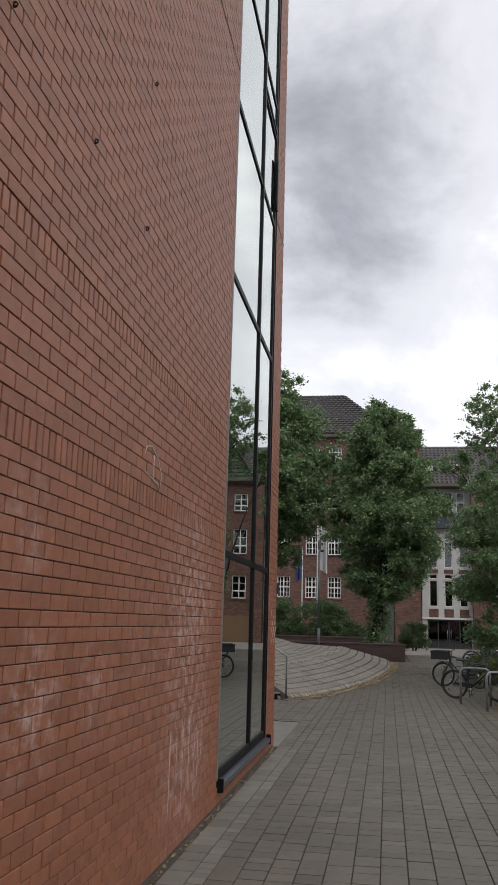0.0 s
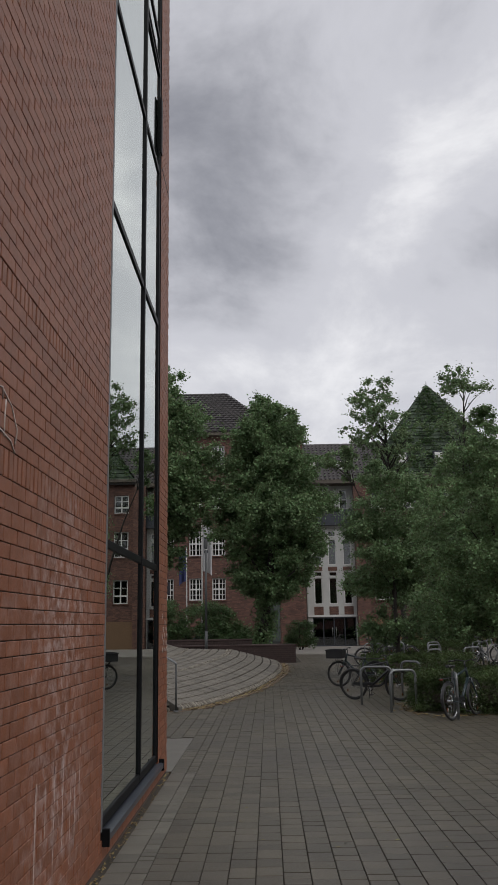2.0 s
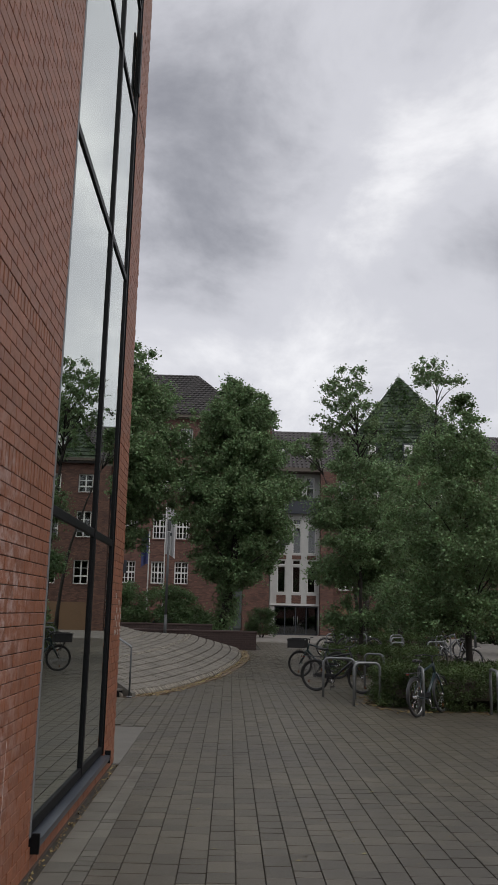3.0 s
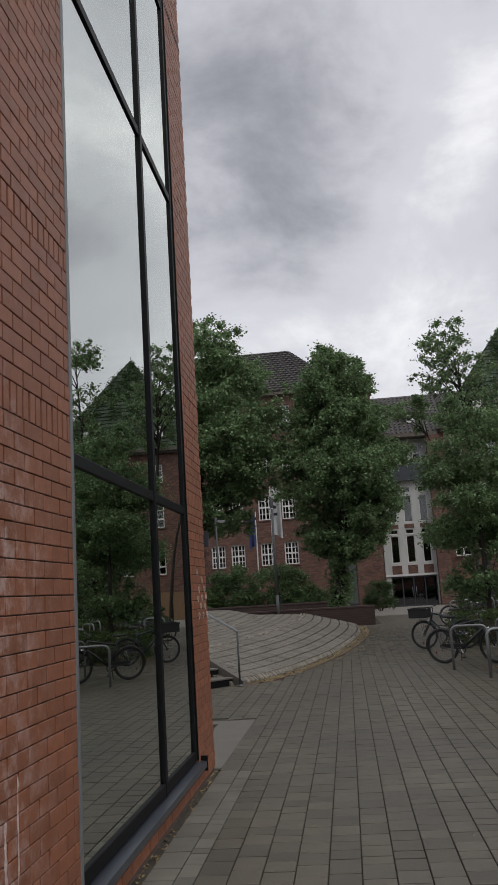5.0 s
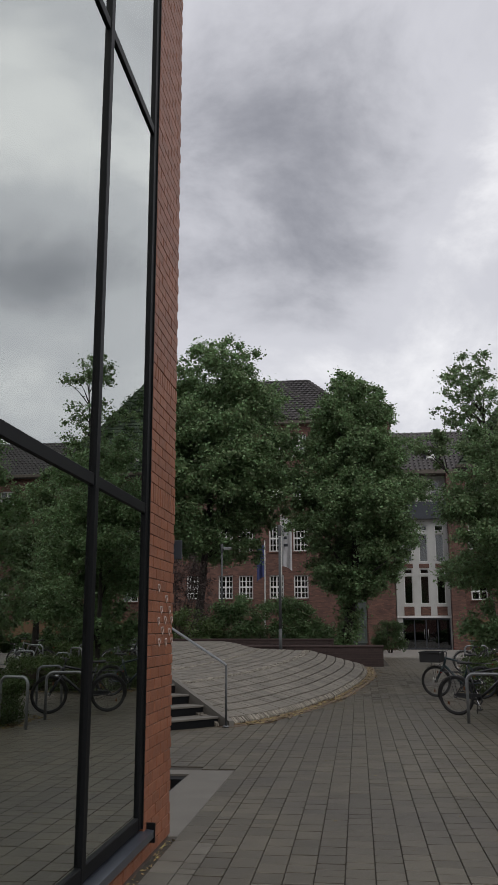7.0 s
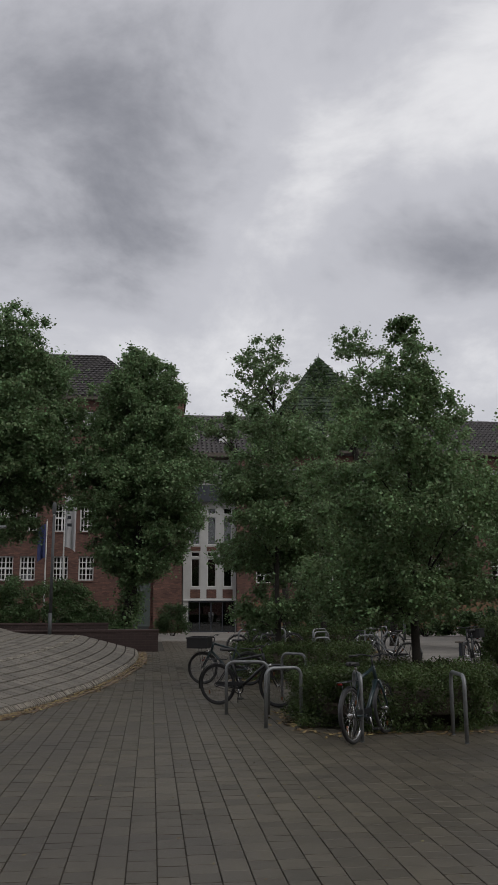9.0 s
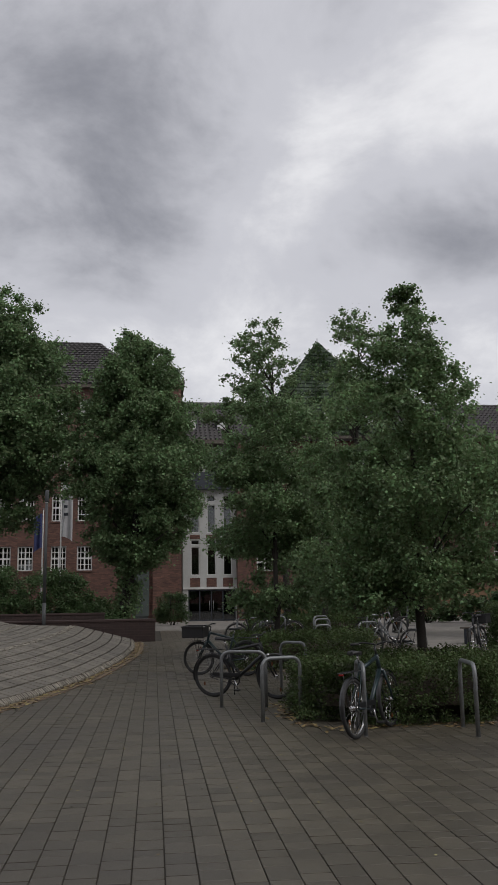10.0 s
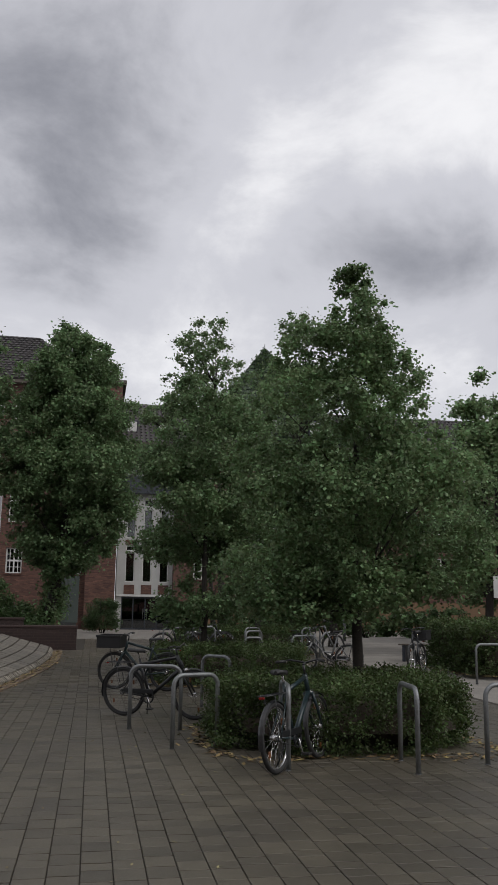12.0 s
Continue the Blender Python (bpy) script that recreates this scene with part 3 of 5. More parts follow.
# ---- trees ----
def tree(base, height, crown_at, widths, trunk_r, seed, clumps, per, leaf, material, label, lean=(0, 0), gap=0.0, spread=0.6, ivy=0.0, limbs=9, bow=0.0, lobe=16):
    """A tree: tapered trunk, limbs and a crown of leaf clumps. widths: crown radius at even steps from its foot to its top."""
    rng = np.random.default_rng(seed)
    root = thing("tree", label, "tree", at=pose(*base))
    n = 9
    pts = [(bow * math.sin(math.pi * i / n) + lean[0] * (i / n) ** 2 + 0.03 * height * 0.06 * rng.normal(), lean[1] * (i / n) ** 2 + 0.03 * height * 0.06 * rng.normal(), -0.05 + height * 0.94 * i / n) for i in range(n + 1)]
    pts[0] = (0, 0, -0.05)
    rad = [trunk_r * (1.25 if i == 0 else (1 - 0.93 * i / n)) for i in range(n + 1)]
    part("trunk", tubed(pts, rad, 10), M_BARK, root, "dark fissured bark")

    def axis(z):
        u = min(1.0, max(0.0, z / (height * 0.94))) * n
        i = min(n - 1, int(u))
        return Vector(pts[i]).lerp(Vector(pts[i + 1]), u - i)

    def radius(u):
        q = min(0.9999, max(0, u)) * (len(widths) - 1)
        i = int(q)
        return widths[i] + (widths[i + 1] - widths[i]) * (q - i)
    cs, sp, boughs = [], [], []
    wide = max(widths)
    tries = 0
    while len(cs) < clumps and tries < 4000:
        tries += 1
        u = rng.uniform(0, 1)
        r = radius(u)
        if rng.uniform(0, 1) > 0.2 + r / wide:
            continue
        z = crown_at + (height - crown_at) * u
        ang = 2.4 * tries + rng.uniform(-0.8, 0.8)
        if gap and noise.noise(Vector((math.cos(ang) * r, math.sin(ang) * r, z)) * 0.8 + Vector((seed, 0, 0))) < gap - 0.5:
            continue
        # a bough: a flattened dome of sprays, full on top and thin below, with a few shoots
        size = (0.2 + 0.8 * r / wide) * wide * rng.uniform(0.22, 0.44)
        rr = max(0.0, r - 0.75 * size) * math.sqrt(rng.uniform(0.15, 1.15))
        c = axis(z)
        c = Vector((c.x + rr * math.cos(ang), c.y + rr * math.sin(ang), z - 0.3 * size))
        boughs.append(c)
        for q in range(max(5, int(lobe * (size / (0.33 * wide)) ** 1.6 * rng.uniform(0.7, 1.2)))):
            d = Vector(rng.normal(size=3)).normalized()
            d.z = abs(d.z) if rng.uniform(0, 1) < 0.85 else -0.4 * abs(d.z)
            reach = size * (rng.uniform(1.0, 1.3) if rng.uniform(0, 1) < 0.13 else rng.uniform(0.55, 1.0))
            droop = -0.18 * size * (d.x * d.x + d.y * d.y)
            cs.append((c.x + reach * d.x, c.y + reach * d.y, c.z + 0.62 * reach * d.z + droop))
            sp.append(spread * rng.uniform(0.4, 0.9) * (0.45 + 0.55 * min(1.0, 1.3 * r / wide)))
    order = sorted(range(len(boughs)), key=lambda i: boughs[i].z)
    for k in range(limbs):
        c = boughs[order[int((k + 0.5) / limbs * len(order) * 0.9)]].copy()
        c.z -= 0.2 * spread
        s = axis(max(crown_at * 0.95, c.z - 0.9 * (Vector((c.x, c.y)) - axis(c.z).xy).length - 0.2))
        mid = s.lerp(c, 0.5) + Vector((0, 0, 0.08 * (c - s).length))
        r0 = trunk_r * (0.34 - 0.2 * k / limbs)
        part("limb", tubed([s, mid, c], [r0, r0 * 0.6, r0 * 0.2], 6), M_BARK, root)
    if ivy:
        for k in range(int(60 * ivy)):
            z = rng.uniform(0.2, crown_at * 1.2)
            ang = rng.uniform(0, 6.28)
            cs.append((axis(z).x + trunk_r * 1.3 * math.cos(ang), axis(z).y + trunk_r * 1.3 * math.sin(ang), z))
            sp.append(0.45)
    v, f = leaves(cs, sp, per, leaf, rng, lie=0.75)
    v[:, 2] = np.maximum(v[:, 2], 0.1)
    tagged(leaf_mesh("crown", v, f, material, root), kind="stuff")
    return root


G = ground_z
tree((6.62, 20.2, 0), 6.95, 1.6, (1.3, 2.05, 2.25, 2.1, 1.75, 1.4, 1.1, 0.62, 0.08), 0.09, 11, 1150, 115, 0.052, M_LEAF, "young linden tree with a pointed green crown in a hedged bed", spread=0.34, limbs=16, lobe=20)
tree((5.31, 27.4, G(27.4)), 6.75, 1.2, (0.9, 1.75, 1.9, 1.85, 1.7, 1.55, 1.3, 0.7), 0.085, 12, 950, 85, 0.064, M_LEAF2, "young linden tree with a broad green crown in a hedged bed", spread=0.4, limbs=12, lobe=18)
tree((7.94, 34.8, G(34.8)), 7.6, 2.0, (1.0, 2.0, 2.3, 2.0, 1.5, 0.9, 0.3), 0.11, 13, 560, 70, 0.085, M_LEAF2, "linden tree standing in the distant hedged bed", spread=0.5, limbs=12)
tree((0.8, 48.0, G(48)), 14.6, 2.9, (1.0, 2.4, 3.0, 3.3, 3.6, 3.3, 2.6, 2.3, 1.9, 0.5), 0.3, 34, 2150, 84, 0.12, M_LEAF2, "large dark green linden with an ivy-grown trunk", spread=0.58, gap=0.12, ivy=1.0, lean=(0.7, 0), bow=0.7, limbs=14, lobe=18)
tree((-7.0, 50.0, G(50)), 16.9, 5.2, (2.2, 3.8, 4.7, 5.1, 4.9, 4.4, 4.0, 3.4, 2.0), 0.26, 15, 1900, 95, 0.14, M_LEAF2, "large broad green linden in front of the old brick house", spread=0.75, gap=0.16, limbs=14, lean=(1.2, 0), bow=0.5, lobe=22)
tree((-13.5, 47.0, G(47)), 15.0, 3.2, (2.0, 3.6, 4.2, 4.3, 4.0, 3.2, 1.2), 0.34, 16, 560, 70, 0.2, M_LEAF2, "large green linden beside the old brick house", spread=0.9, limbs=10)
tree((9.2, 51.0, G(51)), 16.2, 10.2, (1.3, 2.3, 2.6, 2.4, 2.0, 1.2), 0.2, 17, 250, 36, 0.13, M_LEAF3, "tall airy tree with bare limbs and thin foliage", spread=0.55, gap=0.3, lean=(-0.9, 0), limbs=30, lobe=4)
tree((9.6, 57.0, G(57)), 13.6, 11.2, (0.7, 1.5, 1.4, 0.5), 0.14, 25, 55, 45, 0.15, M_LEAF3, "thin half-bare tree between the houses", spread=0.5, gap=0.2, lean=(-3.4, 0), limbs=14, lobe=4)
tree((12.9, 51.0, G(51)), 16.9, 6.0, (1.6, 2.4, 2.3, 2.2, 2.1, 2.0, 1.3), 0.25, 18, 250, 42, 0.135, M_LEAF3, "green tree in front of the steep mossy roof", spread=0.6, gap=0.3, lean=(0.6, 0), limbs=30, lobe=5)
tree((15.9, 34.5, G(34.5)), 9.3, 2.2, (1.2, 2.2, 2.5, 2.2, 1.5, 0.6), 0.16, 19, 460, 75, 0.112, M_LEAF, "green linden at the far side of the square", spread=0.6, gap=0.08, limbs=12)
tree((11.8, 40.0, G(40)), 8.6, 2.0, (1.2, 2.2, 2.6, 2.3, 1.6, 0.6), 0.16, 20, 440, 67, 0.128, M_LEAF3, "green linden behind the planted beds", spread=0.65, gap=0.08, limbs=12)
tree((20.5, 30.0, G(30)), 9.0, 2.0, (1.2, 2.2, 2.6, 2.3, 1.6, 0.6), 0.16, 21, 400, 67, 0.128, M_LEAF, "green linden along the edge of the square", spread=0.65, limbs=10)
tree((20.0, 44.0, G(44)), 11.0, 2.0, (1.5, 2.6, 3.0, 2.7, 1.8, 0.6), 0.2, 22, 420, 67, 0.144, M_LEAF2, "tall green linden behind the square", spread=0.75, limbs=10)


def shrub(x, y, z, rx, ry, h, seed, material, label, leaf=0.08, clumps=90, per=120):
    rng = np.random.default_rng(seed)
    root = thing("shrub", label, "shrub", at=pose(x, y, z))
    for k in range(7):
        a = k * 0.9
        part("stem", tubed([(0.1 * math.cos(a), 0.1 * math.sin(a), -0.05), (rx * 0.4 * math.cos(a), ry * 0.4 * math.sin(a), h * 0.5), (rx * 0.7 * math.cos(a), ry * 0.7 * math.sin(a), h * 0.85)], [0.03, 0.02, 0.008], 5), M_BARK, root)
    cs = []
    for k in range(clumps):
        a, u = rng.uniform(0, 6.28), rng.uniform(0, 1)
        r = math.sqrt(rng.uniform(0.2, 1)) * (0.75 + 0.25 * math.sin(math.pi * min(1, u + 0.2)))
        top = math.sqrt(max(0.05, 1 - (r * 0.85) ** 2))
        cs.append((rx * r * math.cos(a), ry * r * math.sin(a), h * (0.12 + 0.8 * u * top)))
    v, f = leaves(cs, 0.32, per, leaf, rng)
    v[:, 2] = np.maximum(v[:, 2], 0.02)
    tagged(leaf_mesh("foliage", v, f, material, root), kind="stuff")
    return root


shrub(-2.4, 41.0, 0.7, 2.8, 1.3, 2.5, 31, M_SHRUB, "dense dark green shrub behind the planter wall", clumps=260)
shrub(-5.7, 40.2, 0.7, 1.8, 1.2, 1.9, 32, M_HEDGE, "bright green shrub behind the planter wall")
shrub(-7.0, 45.5, 0.7, 2.1, 1.3, 4.9, 36, M_PURPLE, "tall dark purple-brown shrub behind the planter", clumps=230, per=60)
shrub(-9.3, 41.0, 0.7, 2.0, 1.2, 2.0, 33, M_SHRUB, "dark green shrub at the end of the planter")
shrub(3.5, 60.0, G(60), 1.1, 0.9, 2.1, 34, M_SHRUB, "small dark shrub beside the sign")
shrub(-0.3, 46.6, G(46.6), 0.9, 0.8, 1.7, 35, M_SHRUB, "low dark shrub at the foot of the large tree")


# dark planting along the foot of the far wing
for k in range(7):
    shrub(10.2 + 2.3 * k, 52.0 + 0.6 * (k % 2), G(52), 1.45, 0.8, 1.25 + 0.25 * (k % 3), 60 + k, M_SHRUB, "dark green shrub in front of the ochre wall base", leaf=0.15, clumps=60, per=45)

# ---- bicycle racks ----
def rack(a, b, h=0.84):
    a, b = Vector((*a, 0)), Vector((*b, 0))
    w = (b - a).length
    root = thing("bike_rack", "galvanised steel hoop bicycle rack set in the paving", "bike rack", "bicycle racks", at=Matrix.Translation((a.x, a.y, G(a.y))) @ Matrix.Rotation(math.atan2(b.y - a.y, b.x - a.x), 4, "Z"))
    r = 0.13
    pts = [(0, 0, -0.04), (0, 0, h - r)]
    pts += [(r - r * math.cos(k * math.pi / 12), 0, h - r + r * math.sin(k * math.pi / 12)) for k in range(1, 7)]
    pts += [(w - r + r * math.sin(k * math.pi / 12), 0, h - r + r * math.cos(k * math.pi / 12)) for k in range(0, 7)]
    pts += [(w, 0, -0.04)]
    part("hoop", tubed(pts, 0.027, 10), M_GALV, root)
    for x in (0, w):
        part("foot_collar", tubed([(x, 0, -0.02), (x, 0, 0.008)], 0.031, 12), M_POST, root)
    return root


for a, b in (((3.43, 20.35), (4.11, 20.2)), ((3.86, 18.62), (4.42, 18.83)), ((4.74, 22.9), (5.15, 22.52)), ((6.32, 17.63), (6.22, 16.83)),
             ((7.19, 17.28), (7.9, 17.35)), ((6.4, 28.35), (6.85, 28.5)), ((7.72, 29.1), (8.45, 29.6)), ((5.0, 17.85), (4.93, 17.15)),
             ((11.38, 26.66), (12.1, 26.75)), ((4.85, 32.6), (5.55, 32.6)), ((5.75, 33.3), (6.4, 33.3)), ((7.2, 32.8), (7.7, 33.2)), ((8.9, 33.0), (9.5, 33.2)), ((6.9, 31.0), (7.4, 31.4))):
    rack(a, b)


# ---- bicycles ----
def bicycle(rear, front, paint, label, wheel=0.345, lean=3.0, step=False, crate=False, guards=True, rim=None, bar="flat"):
    rear, front = Vector((*rear, 0)), Vector((*front, 0))
    wb = (front - rear).length
    root = thing("bicycle", label, "bicycle", "parked bicycles", at=Matrix.Translation((rear.x, rear.y, G(rear.y))) @ Matrix.Rotation(math.atan2(front.y - rear.y, front.x - rear.x), 4, "Z") @ Matrix.Rotation(radians(lean), 4, "X"))
    rim = rim or M_CHROME
    for nm, x in (("rear_wheel", 0.0), ("front_wheel", wb)):
        t = part(nm, ring(bmesh.new(), (x, 0, wheel), wheel - 0.025, 0.025, 36, 8), M_RUBBER, root, "black rubber tyre on spoked wheel")
        part("rim", ring(bmesh.new(), (x, 0, wheel), wheel - 0.052, 0.013, 36, 6), rim, t)
        bm = bmesh.new()
        for k in range(20):
            an = 2 * math.pi * k / 20
            d = 0.03 if k % 2 else -0.03
            tube(bm, [(x + 0.02 * math.cos(an + 0.8), d, wheel + 0.02 * math.sin(an + 0.8)), (x + (wheel - 0.055) * math.cos(an), 0, wheel + (wheel - 0.055) * math.sin(an))], 0.0016, 4, False)
        part("spokes", bm, M_CHROME, t)
        for k in range(2):
            an = 0.7 + math.pi * k + x
            cx, cz = x + 0.22 * math.cos(an), wheel + 0.22 * math.sin(an)
            part("spoke_reflector", boxed(cx - 0.016, cx + 0.016, -0.01, 0.01, cz - 0.032, cz + 0.032, bevel=0.006), M_AMBER, t, "amber spoke reflector")
        part("hub", tubed([(x, -0.055, wheel), (x, 0.055, wheel)], 0.026, 10), M_CHROME, t)
        if guards:
            bm = bmesh.new()
            a0, a1 = (0.12 * math.pi, 1.08 * math.pi) if x == 0 else (0.3 * math.pi, 0.98 * math.pi)
            prev = None
            for k in range(15):
                an = a0 + (a1 - a0) * k / 14
                row = [bm.verts.new((x + (wheel + 0.022 - 0.012 * abs(s)) * math.cos(an), 0.026 * s, wheel + (wheel + 0.022 - 0.012 * abs(s)) * math.sin(an))) for s in (-1, 0, 1)]
                if prev:
                    for i in range(2):
                        bm.faces.new((prev[i], prev[i + 1], row[i + 1], row[i]))
                prev = row
            part("mudguard", bm, M_BIKEB, root)
    bb = Vector((0.44, 0, wheel - 0.06))
    seat_top = Vector((0.27, 0, 0.86))
    head_t, head_b = Vector((wb - 0.27, 0, 0.9)), Vector((wb - 0.215, 0, 0.74))
    axle_r, axle_f = Vector((0, 0, wheel)), Vector((wb, 0, wheel))
    bm = bmesh.new()
    tube(bm, [bb, seat_top], 0.021)
    if step:
        tube(bm, [bb, (0.6, 0, 0.4), (wb - 0.42, 0, 0.55), head_b], 0.021)
        tube(bm, [bb.lerp(seat_top, 0.35), (0.62, 0, 0.5), (wb - 0.42, 0, 0.66), head_t.lerp(head_b, 0.4)], 0.016)
    else:
        tube(bm, [bb, head_b], 0.029)
        tube(bm, [bb.lerp(seat_top, 0.85), head_t], 0.024)
    tube(bm, [head_t + Vector((-0.008, 0, 0.03)), head_b + Vector((0.006, 0, -0.02))], 0.028)
    for s in (-1, 1):
        tube(bm, [bb + Vector((0, 0.03 * s, 0)), axle_r + Vector((0, 0.06 * s, 0))], 0.013)
        tube(bm, [bb.lerp(seat_top, 0.85) + Vector((0, 0.015 * s, 0)), axle_r + Vector((0, 0.06 * s, 0))], 0.009)
    part("frame", bm, paint, root)
    bm = bmesh.new()
    for s in (-1, 1):
        tube(bm, [head_b + Vector((0.01, 0.045 * s, -0.02)), head_b.lerp(axle_f, 0.5) + Vector((0.0, 0.055 * s, 0)), axle_f + Vector((0, 0.055 * s, 0))], [0.02, 0.018, 0.012])
    tube(bm, [head_b + Vector((0.01, -0.05, -0.02)), head_b + Vector((0.01, 0.05, -0.02))], 0.016)
    part("fork", bm, paint, root)
    bm = bmesh.new()
    top = head_t + Vector((-0.03, 0, 0.13))
    tube(bm, [head_t, top], 0.014)
    tube(bm, [top, top + Vector((0.06, 0, 0.02))], 0.014)
    c = top + Vector((0.06, 0, 0.02))
    back = 0.16 if bar == "swept" else 0.05
    tube(bm, [c + Vector((-back, -0.29, 0.02)), c + Vector((-0.02, -0.17, 0.035)), c, c + Vector((-0.02, 0.17, 0.035)), c + Vector((-back, 0.29, 0.02))], 0.011)
    hb = part("handlebar", bm, M_BIKEB, root)
    for s in (-1, 1):
        part("grip", tubed([c + Vector((-back, 0.29 * s, 0.02)), c + Vector((-back * 0.55, 0.2 * s, 0.025))], 0.016), M_SADDLE, hb)
        bm = tubed([c + Vector((-back * 0.6, 0.19 * s, 0.02)), c + Vector((0.03, 0.24 * s, -0.01))], 0.005, 6)
        part("brake_lever", bm, M_CHROME, hb)
    bm = bmesh.new()
    tube(bm, [seat_top, seat_top + Vector((-0.03, 0, 0.1))], 0.012)
    part("seat_post", bm, M_CHROME, root)
    bm = bmesh.new()
    zt = seat_top.z + 0.12
    rows = []
    for x, w, dz in ((-0.16, 0.02, 0.015), (-0.14, 0.075, 0.03), (-0.06, 0.075, 0.02), (0.02, 0.035, 0.01), (0.1, 0.02, 0.012), (0.13, 0.008, 0.0)):
        rows.append([bm.verts.new((seat_top.x - 0.03 + x, w * s, zt + dz + h)) for s, h in ((-1, -0.035), (-0.9, 0.0), (0, 0.012), (0.9, 0.0), (1, -0.035))])
    for a, b in zip(rows, rows[1:]):
        for i in range(4):
            bm.faces.new((a[i], b[i], b[i + 1], a[i + 1])).smooth = True
        bm.faces.new((a[4], b[4], b[0], a[0]))
    bm.faces.new(rows[0][::-1])
    bm.faces.new(rows[-1])
    part("saddle", bm, M_SADDLE, root)
    bm = ring(bmesh.new(), (bb.x, -0.045, bb.z), 0.085, 0.012, 24, 5)
    for k in range(5):
        an = k * 1.2566
        tube(bm, [(bb.x, -0.045, bb.z), (bb.x + 0.085 * math.cos(an), -0.045, bb.z + 0.085 * math.sin(an))], 0.006, 5)
    cr = part("chainring", bm, M_BIKEB, root)
    for s, an in ((-1, -1.2), (1, 1.94)):
        e = bb + Vector((0.17 * math.cos(an), 0.07 * s, 0.17 * math.sin(an)))
        part("crank", tubed([bb + Vector((0, 0.06 * s, 0)), e], 0.01, 6), M_CHROME, cr)
        part("pedal", boxed(e.x - 0.045, e.x + 0.045, min(e.y, e.y + 0.09 * s), max(e.y, e.y + 0.09 * s), e.z - 0.012, e.z + 0.012, bevel=0.004), M_SADDLE, cr)
    bm = bmesh.new()
    for dz in (0.085, -0.085):
        tube(bm, [(bb.x, -0.045, bb.z + dz), (0.0, -0.045, wheel + dz * 0.45)], 0.005, 5)
    part("chain", bm, M_BIKEB, root)
    if guards:
        part("chain_guard", boxed(0.02, bb.x + 0.09, -0.062, -0.05, wheel - 0.01, wheel + 0.06, bevel=0.006), M_BIKEB, root)
    part("kickstand", tubed([(bb.x - 0.05, 0.05, bb.z), (bb.x - 0.12, 0.16, 0.02)], 0.009, 6), M_BIKEB, root)
    part("sprocket", ring(bmesh.new(), (0, -0.045, wheel), 0.035, 0.01, 16, 5), M_BIKEB, root)
    if guards:
        bm = bmesh.new()
        zc = 2 * wheel + 0.075
        for s in (-0.06, 0, 0.06):
            tube(bm, [(-0.26, s, zc), (0.2, s, zc)], 0.005, 6)
        for x in (-0.26, -0.05, 0.2):
            tube(bm, [(x, -0.06, zc), (x, 0.06, zc)], 0.005, 6)
        for s in (-1, 1):
            tube(bm, [(-0.1, 0.06 * s, zc), (0.0, 0.065 * s, wheel)], 0.005, 6)
        part("luggage_rack", bm, M_BIKEB, root)
        part("rear_light", boxed(-0.29, -0.268, -0.03, 0.03, zc - 0.03, zc - 0.008, bevel=0.004), M_RED, root, "red rear reflector")
        part("headlight", tubed([(wb - 0.17, 0, 0.72), (wb - 0.1, 0, 0.72)], [0.02, 0.035], 10), M_CHROME, root)
    if crate:
        z0, z1 = 2 * wheel + 0.085, 2 * wheel + 0.33
        off = wb + 0.2 if crate == "front" else 0.0
        cr = part("crate", boxed(off - 0.36, off + 0.1, -0.165, 0.165, z0, z0 + 0.015), M_CRATE, root, "dark plastic crate")
        for x0, x1, y0, y1 in ((-0.38, -0.365, -0.18, 0.18), (0.1, 0.115, -0.18, 0.18), (-0.365, 0.1, -0.18, -0.165), (-0.365, 0.1, 0.165, 0.18)):
            part("crate_side", boxed(off + x0, off + x1, y0, y1, z0, z1, bevel=0.004), M_CRATE, cr)
        for y0, y1 in ((-0.195, -0.18), (0.18, 0.195)):
            part("crate_rim", boxed(off - 0.395, off + 0.13, y0, y1, z1 - 0.03, z1, bevel=0.004), M_CRATE, cr)
        if crate == "front":
            for y in (-0.09, 0.09):
                part("crate_stay", tubed([(wb, 0.6 * y, wheel), (wb + 0.06, y, z0)], 0.006, 6), M_BIKEB, cr)
    return root


bicycle((3.41, 21.85), (4.43, 21.25), M_BIKEB, "black trekking bicycle leaning on a steel rack", wheel=0.365, guards=True, rim=M_BIKEB, lean=4)
bicycle((4.35, 25.3), (3.36, 25.75), M_BIKEG, "dark teal city bicycle with a dark crate over its front wheel", wheel=0.36, crate="front", lean=-3, rim=M_BIKEB)
bicycle((4.78, 16.97), (5.45, 17.86), M_BIKEG, "dark teal city bicycle with polished rims parked by a hedge", wheel=0.35, lean=-4, step=False, bar="swept")
bicycle((9.0, 28.6), (7.97, 28.95), M_BIKES, "pale city bicycle parked at a steel rack", lean=3, step=True, bar="swept")
bicycle((11.0, 28.9), (10.42, 28.1), M_BIKEB, "dark city bicycle parked beside the bushes", lean=4, bar="swept", crate=True)
bicycle((4.85, 32.9), (5.9, 32.8), M_BIKEB, "black bicycle parked at a distant rack", lean=3)
bicycle((5.7, 33.6), (6.7, 33.5), M_BIKEB, "dark bicycle parked at a distant rack", lean=-3, bar="swept")
bicycle((8.9, 33.3), (9.9, 33.2), M_BIKES, "grey bicycle parked at a distant rack", lean=3)

# ---- paved mound ----
EDGE = [(-0.86, 19.4), (-0.5, 20.0), (-0.15, 20.8), (0.2, 22.0), (0.62, 23.9), (1.0, 25.5), (1.36, 27.75), (1.64, 29.85), (1.8, 32.0), (1.8, 34.2), (1.72, 36.65)]


